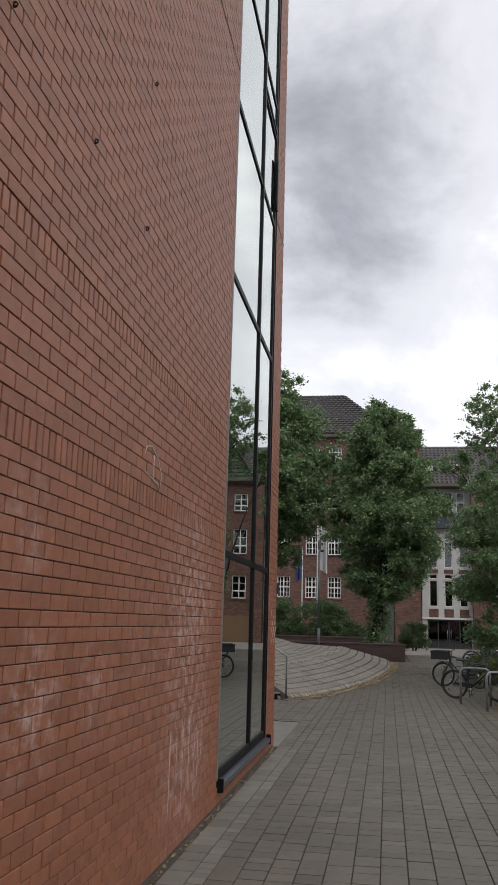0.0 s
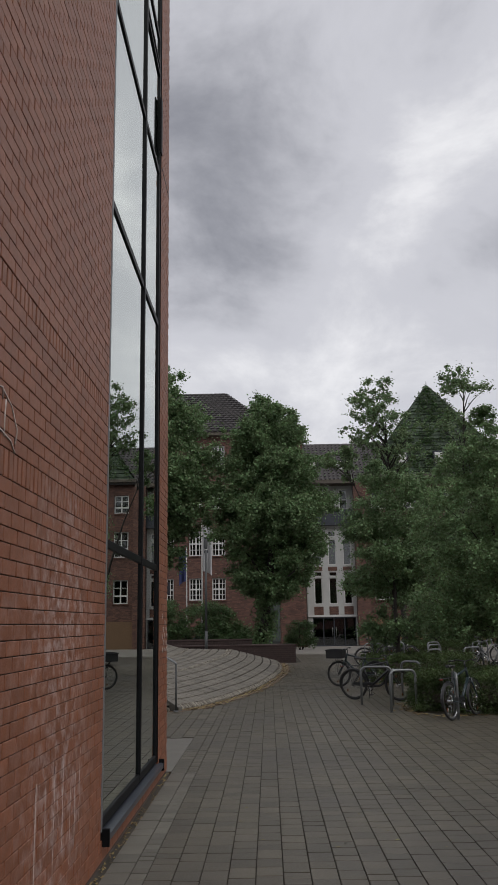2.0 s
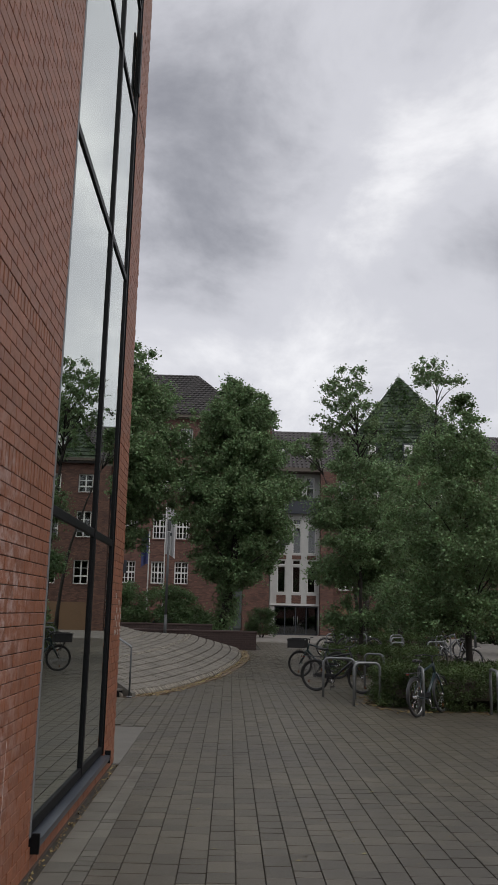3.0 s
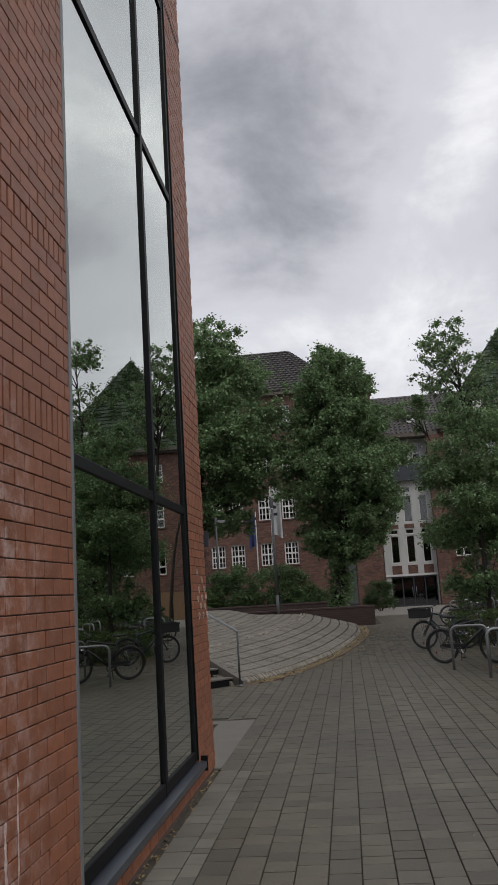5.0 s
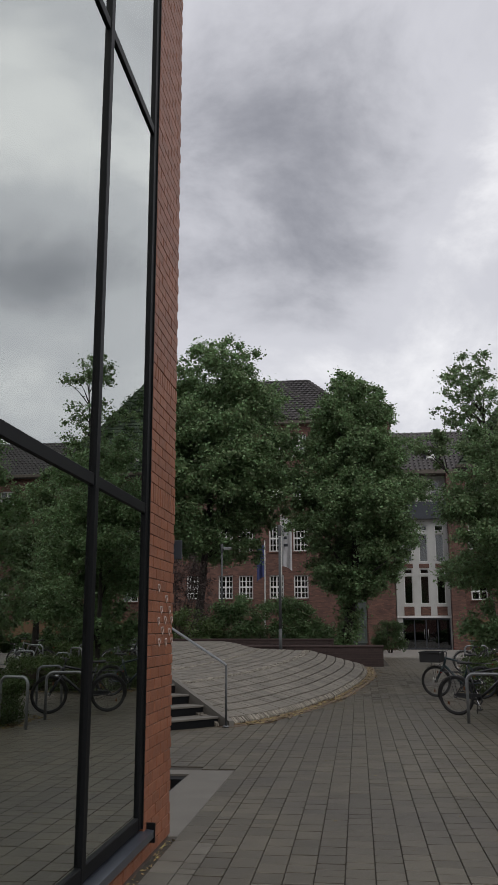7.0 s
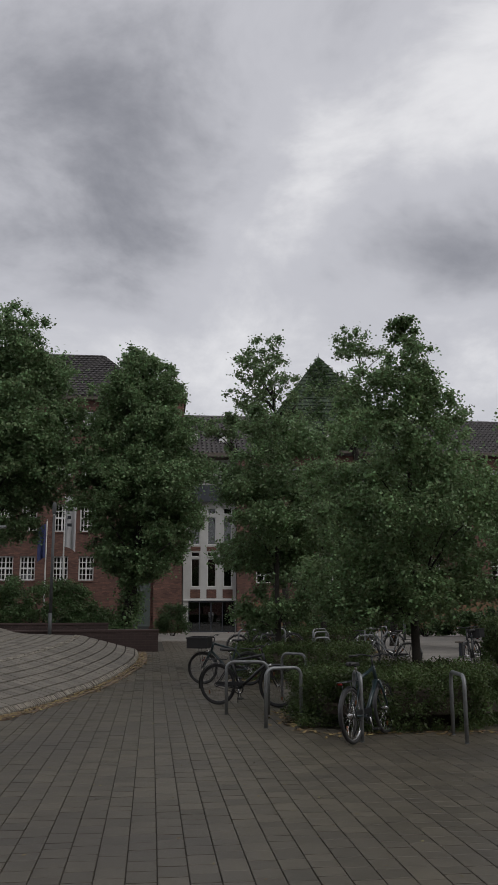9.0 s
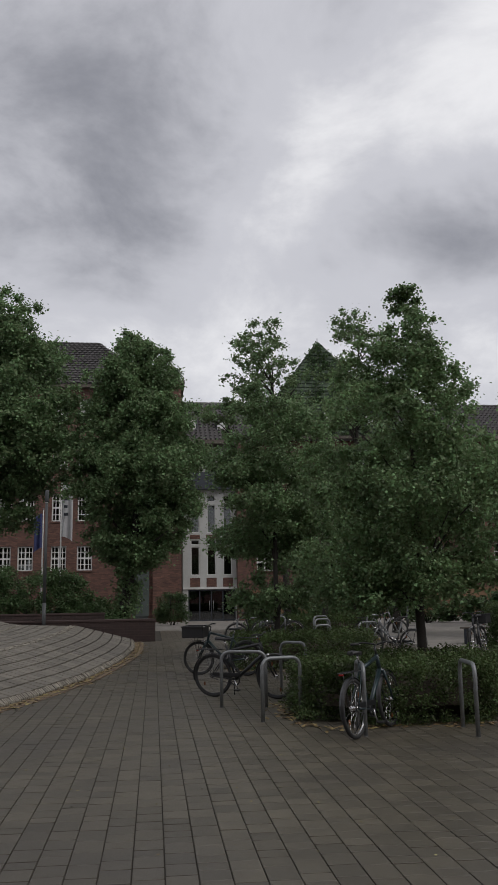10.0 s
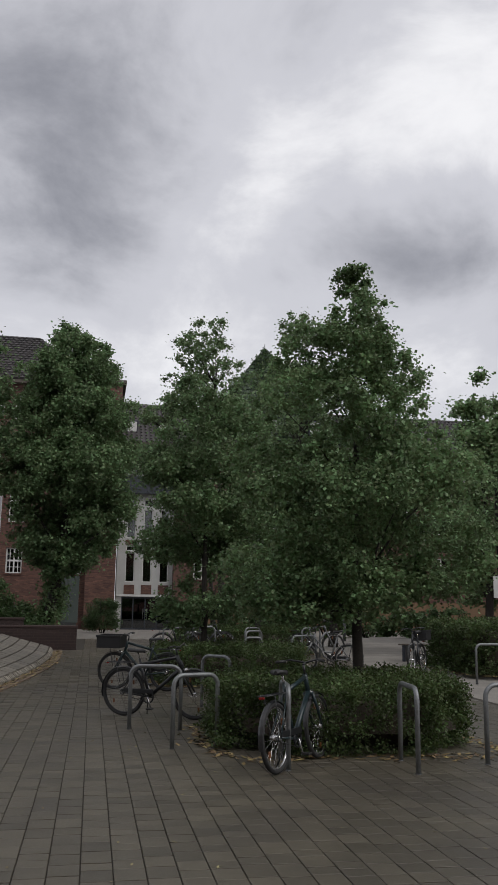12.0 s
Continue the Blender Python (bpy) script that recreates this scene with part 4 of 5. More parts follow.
def edge_at(s):
    q = min(0.9999, max(0, s)) * (len(EDGE) - 1)
    i = int(q)
    p = [Vector(EDGE[min(len(EDGE) - 1, max(0, j))]) for j in (i - 1, i, i + 1, i + 2)]
    t = q - i
    return 0.5 * ((2 * p[1]) + (p[2] - p[0]) * t + (2 * p[0] - 5 * p[1] + 4 * p[2] - p[3]) * t * t + (3 * p[1] - p[0] - 3 * p[2] + p[3]) * t ** 3)


def mound_z(d):
    return 0.06 * smooth01(0, 0.12, d) + 0.48 * min(1.0, d / 1.9) + 0.06 * smooth01(1.9, 3.6, d) + 0.26 * smooth01(3.6, 5.2, d)


def mound(s, d, lift=0.0):
    """A point of the mound: s along its foot, d metres inwards."""
    e = edge_at(s)
    t = (edge_at(min(1, s + 0.02)) - edge_at(max(0, s - 0.02))).normalized()
    p = e + Vector((-t.y, t.x)) * d
    return Vector((p.x, p.y, G(p.y) + mound_z(d) + lift))


mound_ob = tagged(new("paved_mound"), "gently rising mound paved in curved rows of grey stones", "mound", kind="structure")
vs, fs = [], []
NS, NU = 60, 36
for i in range(NS + 1):
    for j in range(NU + 1):
        vs.append(mound(i / NS, 7.5 * j / NU, -0.02))
for i in range(NS):
    for j in range(NU):
        a = i * (NU + 1) + j
        fs.append((a, a + NU + 1, a + NU + 2, a + 1))
n0 = len(vs)
for i in range(NS + 1):
    p = mound(i / NS, 0)
    vs.append((p.x, p.y, p.z - 0.3))
for i in range(NS):
    fs.append((n0 + i, n0 + i + 1, (i + 1) * (NU + 1), i * (NU + 1)))
n1 = len(vs)
for j in range(NU + 1):
    p = vs[j]
    vs.append((p[0], p[1], -0.3))
for j in range(NU):
    fs.append((n1 + j, j, j + 1, n1 + j + 1))
raw("bed", vs, fs, M_JOINT, mound_ob, smooth=True)


def slab(vs, fs, c, h=0.02):
    """A low stone over four ground corners with a narrow chamfer."""
    m = (c[0] + c[1] + c[2] + c[3]) / 4
    n = len(vs)
    top = [p + (m - p).normalized() * 0.003 for p in c]
    for p in c:
        vs.append((p.x, p.y, p.z - 0.03))
    for p in c:
        vs.append((p.x, p.y, p.z + h - 0.002))
    for p in top:
        vs.append((p.x, p.y, p.z + h))
    for k in range(4):
        q = (k + 1) % 4
        fs.append((n + k, n + q, n + 4 + q, n + 4 + k))
        fs.append((n + 4 + k, n + 4 + q, n + 8 + q, n + 8 + k))
    fs.append((n + 8, n + 9, n + 10, n + 11))


rng = random.Random(5)
pv, pf, cv, cf = [], [], [], []
d0, row, near_stones = 0.0, 0, 0
while d0 < 7.2:
    cobble = row in (0, 7, 8, 14)
    dd = 0.12 if cobble else 0.3
    count = 190 if cobble else 64
    for k in range(count):
        s0, s1 = k / count, (k + 1) / count
        g_s, g_d = 0.045 / count, 0.02
        if cobble:
            g_s, g_d = rng.uniform(0.08, 0.26) / count, rng.uniform(0.01, 0.03)
        lift = rng.uniform(-0.01, 0.012) if cobble else rng.uniform(-0.003, 0.003)
        c = [mound(s0 + g_s, d0 + g_d, lift), mound(s1 - g_s, d0 + g_d, lift), mound(s1 - g_s, d0 + dd - g_d, lift), mound(s0 + g_s, d0 + dd - g_d, lift)]
        if c[0].y > 38.5:
            continue
        if not cobble and row < 9 and 4 <= k < 42 and near_stones < 300:
            sv, sf = [], []
            slab(sv, sf, c, 0.02)
            raw("paving_stone", sv, sf, M_STONE, mound_ob)
            near_stones += 1
            continue
        slab(cv if cobble else pv, cf if cobble else pf, c, 0.03 if cobble else 0.02)
    d0 += dd
    row += 1
rv, rf = [], []
for k in range(70):
    for d in (-0.27, -0.135):
        s0, s1 = (k + 0.02) / 70, (k + 0.98) / 70
        c = []
        for q, dd in ((s0, d + 0.008), (s1, d + 0.008), (s1, d + 0.127), (s0, d + 0.127)):
            p = mound(q, dd)
            c.append(Vector((p.x, p.y, G(p.y) + 0.006)))
        slab(rv, rf, c, 0.004)
tagged(raw("foot_ring", rv, rf, M_SANDY, mound_ob), kind="stuff")
tagged(raw("paving_rows", pv, pf, M_MOUND, mound_ob), kind="stuff")
tagged(raw("cobble_bands", cv, cf, M_CHIP, mound_ob), kind="stuff")

# litter and sand along the mound's foot
rngl = np.random.default_rng(8)
n = 1500
pts = np.array([mound(s, 0)[:] for s in rngl.uniform(0.05, 0.95, n)])
pts[:, 0] += np.abs(rngl.normal(0, 0.16, n))
pts[:, 2] = [G(y) + 0.014 for y in pts[:, 1]]
ang = rngl.uniform(0, 6.28, n)
a = np.stack([np.cos(ang), np.sin(ang), rngl.uniform(0, 0.3, n)], 1) * 0.04
b = np.stack([-np.sin(ang), np.cos(ang), rngl.uniform(0, 0.3, n)], 1) * 0.022
base = np.arange(n)[:, None] * 4
litter = leaf_mesh("leaf_litter", np.stack([pts - a, pts + b, pts + a, pts - b], 1).reshape(-1, 3), np.concatenate([base + [0, 1, 2], base + [0, 2, 3]]), M_LITTER, None)
tagged(litter, "dry brown leaves blown along the foot of the mound", "leaf litter", kind="stuff")

n = 260
pts = np.stack([rngl.uniform(1.0, 8.5, n), 20.0 - 15.0 * rngl.uniform(0, 1, n) ** 1.6, np.full(n, 0.006)], 1)
ang = rngl.uniform(0, 6.28, n)
a = np.stack([np.cos(ang), np.sin(ang), rngl.uniform(0, 0.3, n)], 1) * rngl.uniform(0.008, 0.026, (n, 1))
b = np.stack([-np.sin(ang), np.cos(ang), rngl.uniform(0, 0.3, n)], 1) * rngl.uniform(0.006, 0.014, (n, 1))
base = np.arange(n)[:, None] * 4
litter = leaf_mesh("fallen_leaves", np.stack([pts - a, pts + b, pts + a, pts - b], 1).reshape(-1, 3), np.concatenate([base + [0, 1, 2], base + [0, 2, 3]]), M_FALLEN, None)
tagged(litter, "scattered small yellowish fallen leaves on the paving", "fallen leaves", kind="stuff")

# dirt and dry leaves caught in the gap along the foot of the hall
n = 420
pts = np.stack([rngl.uniform(0.008, 0.085, n), rngl.uniform(4.0, 11.5, n), np.full(n, -0.002)], 1)
ang = rngl.uniform(0, 6.28, n)
a = np.stack([np.cos(ang), np.sin(ang), rngl.uniform(0, 0.6, n)], 1) * rngl.uniform(0.006, 0.02, (n, 1))
b = np.stack([-np.sin(ang), np.cos(ang), rngl.uniform(0, 0.6, n)], 1) * rngl.uniform(0.004, 0.011, (n, 1))
base = np.arange(n)[:, None] * 4
litter = leaf_mesh("gap_litter", np.stack([pts - a, pts + b, pts + a, pts - b], 1).reshape(-1, 3), np.concatenate([base + [0, 1, 2], base + [0, 2, 3]]), M_LITTER, None)
tagged(litter, "dry leaf bits and dirt along the foot of the wall", "leaf litter", kind="stuff")

# steps beside the mound
steps = tagged(new("steps"), "low concrete steps beside the mound", "stairs", kind="structure")
steps.matrix_world = pose(-0.86, 19.5, 0, 0, 0, 137.9)
for k in range(4):
    zt = 0.16 * (k + 1)
    part("riser", boxed(0.42 * k, 1.8, 0.0, 2.6, zt - 0.26, zt - 0.035), M_BLACK, steps, "dark riser")
    part("tread", boxed(0.42 * k - 0.02, 1.8, 0.0, 2.6, zt - 0.035, zt, bevel=0.006), M_CONC, steps)
part("landing", boxed(1.8, 6.0, 0.0, 2.6, -0.1, 0.638), M_CONC, steps)
bm = bmesh.new()
v0 = [(-0.3, -0.1), (-0.3, 0.0), (2.3, 0.0), (2.3, -0.1)]
z0 = [0.1, 0.1, 1.08, 1.08]
lo = [bm.verts.new((x, y, -0.1)) for x, y in v0]
hi = [bm.verts.new((x, y, z)) for (x, y), z in zip(v0, z0)]
bm.faces.new(hi)
for k in range(4):
    bm.faces.new((lo[k], lo[(k + 1) % 4], hi[(k + 1) % 4], hi[k]))
bmesh.ops.recalc_face_normals(bm, faces=bm.faces[:])
part("cheek", bm, M_CONC, steps)

rail = thing("handrail", "slim steel handrail on posts beside the steps", "handrail", at=pose(-0.69, 19.29, 0.02))
part("post", tubed([(0, 0, -0.03), (0, 0, 1.0)], 0.019, 10), M_POST, rail)
part("post", tubed([(-1.75, 1.9, 0.5), (-1.75, 1.9, 1.84)], 0.019, 10), M_POST, rail)
part("bar", tubed([(0, 0, 0.985), (-0.03, 0.03, 1.02), (-1.75, 1.9, 1.86)], 0.023, 10), M_GALV, rail)
part("foot_plate", tubed([(0, 0, -0.01), (0, 0, 0.014)], 0.055, 12), M_GALV, rail)


# ---- planter walls of dark brick ----
def planter(x0, x1, y0, t, z0, z1, label):
    root = thing("planter_wall", label, "planter wall", at=pose(x0, y0, z0))
    w, h = x1 - x0, z1 - z0
    part("core", boxed(0.012, w - 0.012, 0.012, t, 0, h - 0.07), M_MORTAR, root)
    vs, fs = [], []
    course = 0
    z = 0.0
    while z < h - 0.08:
        x = -0.125 * (course % 2)
        while x < w:
            a, b = max(0, x), min(w, x + 0.24)
            if b - a > 0.03:
                n = len(vs)
                vs += [(a, 0, z), (b, 0, z), (b, 0.1, z), (a, 0.1, z), (a, 0, z + 0.071), (b, 0, z + 0.071), (b, 0.1, z + 0.071), (a, 0.1, z + 0.071)]
                fs += [tuple(n + q for q in f) for f in ((0, 1, 5, 4), (1, 2, 6, 5), (3, 0, 4, 7), (4, 5, 6, 7))]
            x += 0.25
        for k in range(2):
            n = len(vs)
            a, b = 0.11 + k * (t - 0.1) / 2, 0.1 + (k + 1) * (t - 0.1) / 2
            vs += [(w - 0.1, a, z), (w, a, z), (w, b, z), (w, a, z + 0.071), (w, b, z + 0.071), (w - 0.1, a, z + 0.071)]
            fs += [(n + 1, n + 2, n + 4, n + 3)]
        z += 0.0833
        course += 1
    tagged(raw("bricks", vs, fs, M_DBRICK, root), kind="stuff")
    part("coping", boxed(-0.02, w + 0.02, -0.02, t + 0.02, h - 0.07, h, bevel=0.008), M_DBRICK, root, "dark brick-on-edge coping")
    return root


planter(-6.5, 2.43, 36.2, 0.36, 0.24, 1.02, "low dark brick planter wall at the top of the mound")
planter(-11.0, 0.6, 38.6, 0.36, 0.3, 1.22, "second low dark brick planter wall behind")
soil = tagged(part("planter_soil", boxed(-11.0, 2.2, 38.96, 45.0, 0.1, 0.85), M_SOIL), "dark soil filling the planter", "soil", kind="structure")


# ---- lamps, sign, flags ----
def street_lamp(x, y, z, h, arm=0.0):
    root = thing("street_lamp", "slim grey lamp post with a small cylindrical head", "street lamp", "lamp posts", at=pose(x, y, z))
    part("base", tubed([(0, 0, -0.1), (0, 0, 0.9)], 0.062, 12), M_POST, root)
    part("pole", tubed([(0, 0, 0.88), (0, 0, h - 0.4)], [0.055, 0.045], 12), M_POST, root)
    hd = part("head", tubed([(0, 0, h - 0.42), (0, 0, h - 0.36), (0, 0, h - 0.05), (0, 0, h)], [0.05, 0.07, 0.072, 0.05], 14), M_POST, root)
    if arm:
        part("arm", tubed([(0.05, 0, h - 0.2), (arm, 0, h - 0.2)], 0.03, 8), M_POST, root)
        hd = part("lantern", boxed(arm - 0.28, arm + 0.12, -0.13, 0.13, h - 0.27, h - 0.17, bevel=0.02), M_GALV, root)
        part("lens", boxed(arm - 0.24, arm + 0.08, -0.1, 0.1, h - 0.285, h - 0.271), M_WHITE, hd)
    else:
        part("lens", tubed([(0, 0, h - 0.44), (0, 0, h - 0.421)], 0.05, 10), M_WHITE, hd)
    return root


street_lamp(-1.22, 36.0, 0.7, 4.65)
street_lamp(-4.76, 45.0, 0.7, 4.85, 0.35)
street_lamp(14.0, 46.0, G(46), 4.6)

sign = thing("info_sign", "green-grey upright information panel with faint text lines", "sign", at=pose(1.13, 58.0, G(58)))
part("panel", boxed(0.0, 0.97, 0, 0.14, 0.55, 3.11, bevel=0.01), M_SIGN, sign)
part("plinth", boxed(0.06, 0.91, 0.02, 0.12, -0.05, 0.55), M_POST, sign)
for k, w in enumerate((0.5, 0.42, 0.55, 0.34, 0.46, 0.3)):
    part("text_bar", boxed(0.16, 0.16 + w, -0.008, 0.0, 2.61 - 0.22 * k, 2.67 - 0.22 * k), M_GREYF, sign)

for x, y, h, cloth, w, drop, nm in ((-4.08, 58.0, 6.75, M_BLUE, -0.45, 2.0, "blue flag with yellow stars hanging from a white pole"), (-3.05, 58.0, 8.5, M_FLAGW, 0.62, 3.1, "white flag with dark marks hanging from a white pole")):
    fl = thing("flagpole", nm, "flag", at=pose(x, y, G(y)))
    part("pole", tubed([(0, 0, -0.1), (0, 0, h)], [0.06, 0.03], 10), M_WHITE, fl)
    part("finial", tubed([(0, 0, h), (0, 0, h + 0.06), (0, 0, h + 0.1)], [0.03, 0.05, 0.01], 10), M_GALV, fl)
    vs, fs = [], []
    for j in range(13):
        for i in range(13):
            q = i / 12
            vs.append((math.copysign(0.05, w) + w * q, -0.08 * math.sin(q * 9) * (0.4 + j / 12), h - 0.2 - drop * j / 12 - 0.3 * q * q))
    for j in range(12):
        for i in range(12):
            a = j * 13 + i
            fs.append((a, a + 1, a + 14, a + 13))
    back = [(vx, vy + 0.012, vz) for vx, vy, vz in vs]
    fs2 = [tuple(k + len(vs) for k in f[::-1]) for f in fs]
    cl = raw("cloth", vs + back, fs + fs2, cloth, fl, smooth=True)
    if cloth is M_BLUE:
        for k in range(12):
            an = k * math.pi / 6
            cx, cz = -0.27 + 0.13 * math.cos(an), h - 1.0 + 0.3 * math.sin(an)
            bm = bmesh.new()
            ps = [bm.verts.new((cx + (0.035 if q % 2 == 0 else 0.015) * math.sin(q * math.pi / 5), -0.16, cz + (0.035 if q % 2 == 0 else 0.015) * math.cos(q * math.pi / 5))) for q in range(10)]
            bm.faces.new(ps)
            bmesh.ops.solidify(bm, geom=bm.faces[:], thickness=0.006)
            part("star", bm, M_YEL, cl)
    else:
        for k, ww in enumerate((0.3, 0.2, 0.26)):
            part("mark", boxed(0.17, 0.17 + ww, -0.17, -0.162, h - 1.2 - 0.45 * k, h - 1.02 - 0.45 * k), M_SLATE, cl)

# small dark green plate projecting from the hall's end wall
plate = thing("wall_sign", "small dark green plate sign on the hall's end wall", "sign", at=pose(-0.06, HALL_END, 2.25))
part("plate", boxed(-0.1, 0.05, 0.38, 0.4, 0.0, 0.17, bevel=0.004), M_SLATE, plate)
part("bracket", boxed(-0.04, -0.02, -0.01, 0.39, 0.07, 0.09), M_POST, plate)

# bench in the open square
bench = thing("bench", "dark weathered wooden bench standing on the square", "bench", at=pose(12.3, 32.0, G(32.0), 0, 0, -35))
for k in range(4):
    part("slat", boxed(-0.75, 0.75, -0.22 + 0.12 * k, -0.12 + 0.12 * k, 0.43, 0.47, bevel=0.005), M_WOOD, bench)
for s in (-0.6, 0.6):
    part("leg", boxed(s - 0.04, s + 0.04, -0.2, 0.22, -0.02, 0.43, bevel=0.006), M_SLATE, bench)

# white site hoarding posts at the far edge of the square
for k in range(5):
    p = thing("bollard", "short white post at the far edge of the square", "bollard", "white posts", at=pose(19.0 + 0.8 * k, 39.5, G(39.5)))
    part("shaft", boxed(-0.06, 0.06, -0.06, 0.06, -0.05, 1.15, bevel=0.01), M_WHITE, p)
    part("cap", boxed(-0.07, 0.07, -0.07, 0.07, 1.15, 1.2, bevel=0.01), M_WHITE, p)
post = thing("sign_post", "small white sign on a thin steel post", "sign", at=pose(15.1, 33.0, G(33)))
part("post", tubed([(0, 0, -0.05), (0, 0, 2.5)], 0.03, 10), M_GALV, post)
part("plate", boxed(-0.2, 0.2, -0.045, -0.03, 1.8, 2.45, bevel=0.004), M_WHITE, post)


# parked car behind the shrubs
def car(x, y, turn):
    root = thing("car", "dark grey parked car behind the shrubs", "car", at=pose(x, y, G(y), 0, 0, turn))
    bm = bmesh.new()
    prof = [(-2.0, 0.35), (-2.05, 0.75), (-1.9, 0.95), (-1.35, 1.0), (-0.75, 1.42), (0.7, 1.45), (1.3, 1.0), (1.95, 0.9), (2.05, 0.6), (2.0, 0.35)]
    L1 = [bm.verts.new((px, -0.82 if pz < 1.1 else -0.66, pz)) for px, pz in prof]
    L2 = [bm.verts.new((px, 0.82 if pz < 1.1 else 0.66, pz)) for px, pz in prof]
    n = len(prof)
    for k in range(n):
        bm.faces.new((L1[k], L1[(k + 1) % n], L2[(k + 1) % n], L2[k]))
    bm.faces.new(L1[::-1])
    bm.faces.new(L2)
    part("body", bm, M_CAR, root)
    for s in (-1, 1):
        bm = bmesh.new()
        ps = [bm.verts.new((px, s * py, pz)) for px, py, pz in ((-1.2, 0.806, 1.03), (-0.72, 0.69, 1.36), (0.62, 0.69, 1.38), (1.1, 0.806, 1.03))]
        bm.faces.new(ps)
        part("side_window", bm, M_FGLASS, root)
        for wx in (-1.3, 1.3):
            t = part("wheel", ring(bmesh.new(), (wx, 0.78 * s, 0.32), 0.22, 0.1, 24, 8), M_RUBBER, root)
            part("hubcap", tubed([(wx, 0.74 * s, 0.32), (wx, 0.83 * s, 0.32)], 0.18, 14), M_GALV, t)
    return root


car(-1.6, 58.0, 0)


# ---- old brick house, white stair bay and gabled wing ----
def wall_grid(name, x0, x1, z0, z1, y, t, holes, material, parent):
    """A wall facing the square with openings through it."""
    xs = sorted({x0, x1, *[h[0] for h in holes], *[h[1] for h in holes]})
    zs = sorted({z0, z1, *[h[2] for h in holes], *[h[3] for h in holes]})
    nx, nz = len(xs) - 1, len(zs) - 1

    def solid(i, j):
        if not (0 <= i < nx and 0 <= j < nz):
            return False
        return not any(h[0] <= xs[i] + 1e-6 and xs[i + 1] <= h[1] + 1e-6 and h[2] <= zs[j] + 1e-6 and zs[j + 1] <= h[3] + 1e-6 for h in holes)
    index, vs, fs = {}, [], []

    def vert(i, j, k):
        if (i, j, k) not in index:
            index[i, j, k] = len(vs)
            vs.append((xs[i], y + t * k, zs[j]))
        return index[i, j, k]
    for i in range(nx):
        for j in range(nz):
            if not solid(i, j):
                continue
            fs.append((vert(i, j, 0), vert(i + 1, j, 0), vert(i + 1, j + 1, 0), vert(i, j + 1, 0)))
            fs.append((vert(i, j, 1), vert(i, j + 1, 1), vert(i + 1, j + 1, 1), vert(i + 1, j, 1)))
            for di, dj, a, b in ((-1, 0, (i, j + 1), (i, j)), (1, 0, (i + 1, j), (i + 1, j + 1)), (0, -1, (i, j), (i + 1, j)), (0, 1, (i + 1, j + 1), (i, j + 1))):
                if not solid(i + di, j + dj):
                    fs.append((vert(*a, 0), vert(*a, 1), vert(*b, 1), vert(*b, 0)))
    return raw(name, vs, fs, material, parent)


def house_window(parent, x0, x1, z0, z1, y, cols=3, rows=4, cross=True):
    root = new("window")
    root.parent = parent
    bm = bmesh.new()
    e = 0.09
    box(bm, x0, x0 + e, y, y + 0.08, z0, z1)
    box(bm, x1 - e, x1, y, y + 0.08, z0, z1)
    box(bm, x0 + e, x1 - e, y, y + 0.08, z0, z0 + e)
    box(bm, x0 + e, x1 - e, y, y + 0.08, z1 - e, z1)
    part("window_frame", bm, M_WHITE, root)
    bm = bmesh.new()
    for i in range(1, cols):
        x = x0 + (x1 - x0) * i / cols
        w = 0.05 if (cross and cols % 2 == 0 and i == cols // 2) else 0.028
        box(bm, x - w, x + w, y + 0.01, y + 0.07, z0 + e, z1 - e)
    for j in range(1, rows):
        z = z0 + (z1 - z0) * j / rows
        w = 0.06 if (cross and j == rows // 2) else 0.024
        box(bm, x0 + e, x1 - e, y + 0.015, y + 0.065, z - w, z + w)
    part("glazing_bar", bm, M_WHITE, root)
    part("pane", boxed(x0 + 0.04, x1 - 0.04, y + 0.075, y + 0.09, z0 + 0.04, z1 - 0.04), M_FGLASS, root)
    part("sill", boxed(x0 - 0.06, x1 + 0.06, y - 0.22, y + 0.02, z0 - 0.09, z0), M_FBRICK, root)


FY = 70.0
old_house = thing("old_house", "old red brick house with white cottage windows and dark roof", "house", at=pose(0, 0, 0))
cols = (-18.9, -17.1, -14.9, -13.2, -10.8, -8.35, -6.79, -4.45, -2.6, 1.45)
holes = []
for c in cols:
    for z0, z1 in ((3.78, 5.53), (7.31, 9.33), (11.1, 12.9), (14.6, 16.4)):
        holes.append((c - 0.55, c + 0.55, z0, z1))
wall_grid("wall", -24, 2.3, -0.3, 17.2, FY, 0.5, holes, M_FBRICK, old_house)
for h in holes:
    house_window(old_house, *h, FY + 0.14, 4, 4)
part("side_wall", boxed(2.3, 4.35, FY - 0.9, FY + 12, -0.3, 17.4), M_FBRICK, old_house, "projecting brick stair tower")
part("gable_wall", boxed(-24.4, -24, FY, FY + 12, -0.3, 17.2), M_FBRICK, old_house)
part("room_back", boxed(-24, 2.3, FY + 3.0, FY + 3.2, -0.3, 17.2), M_ROOM, old_house)
part("cornice", boxed(-24.5, 2.3, FY - 0.45, FY + 0.3, 17.2, 17.5, bevel=0.03), M_WOOD, old_house)
part("tower_cornice", boxed(2.2, 4.6, FY - 1.15, FY + 12.2, 17.4, 17.65, bevel=0.03), M_WOOD, old_house)


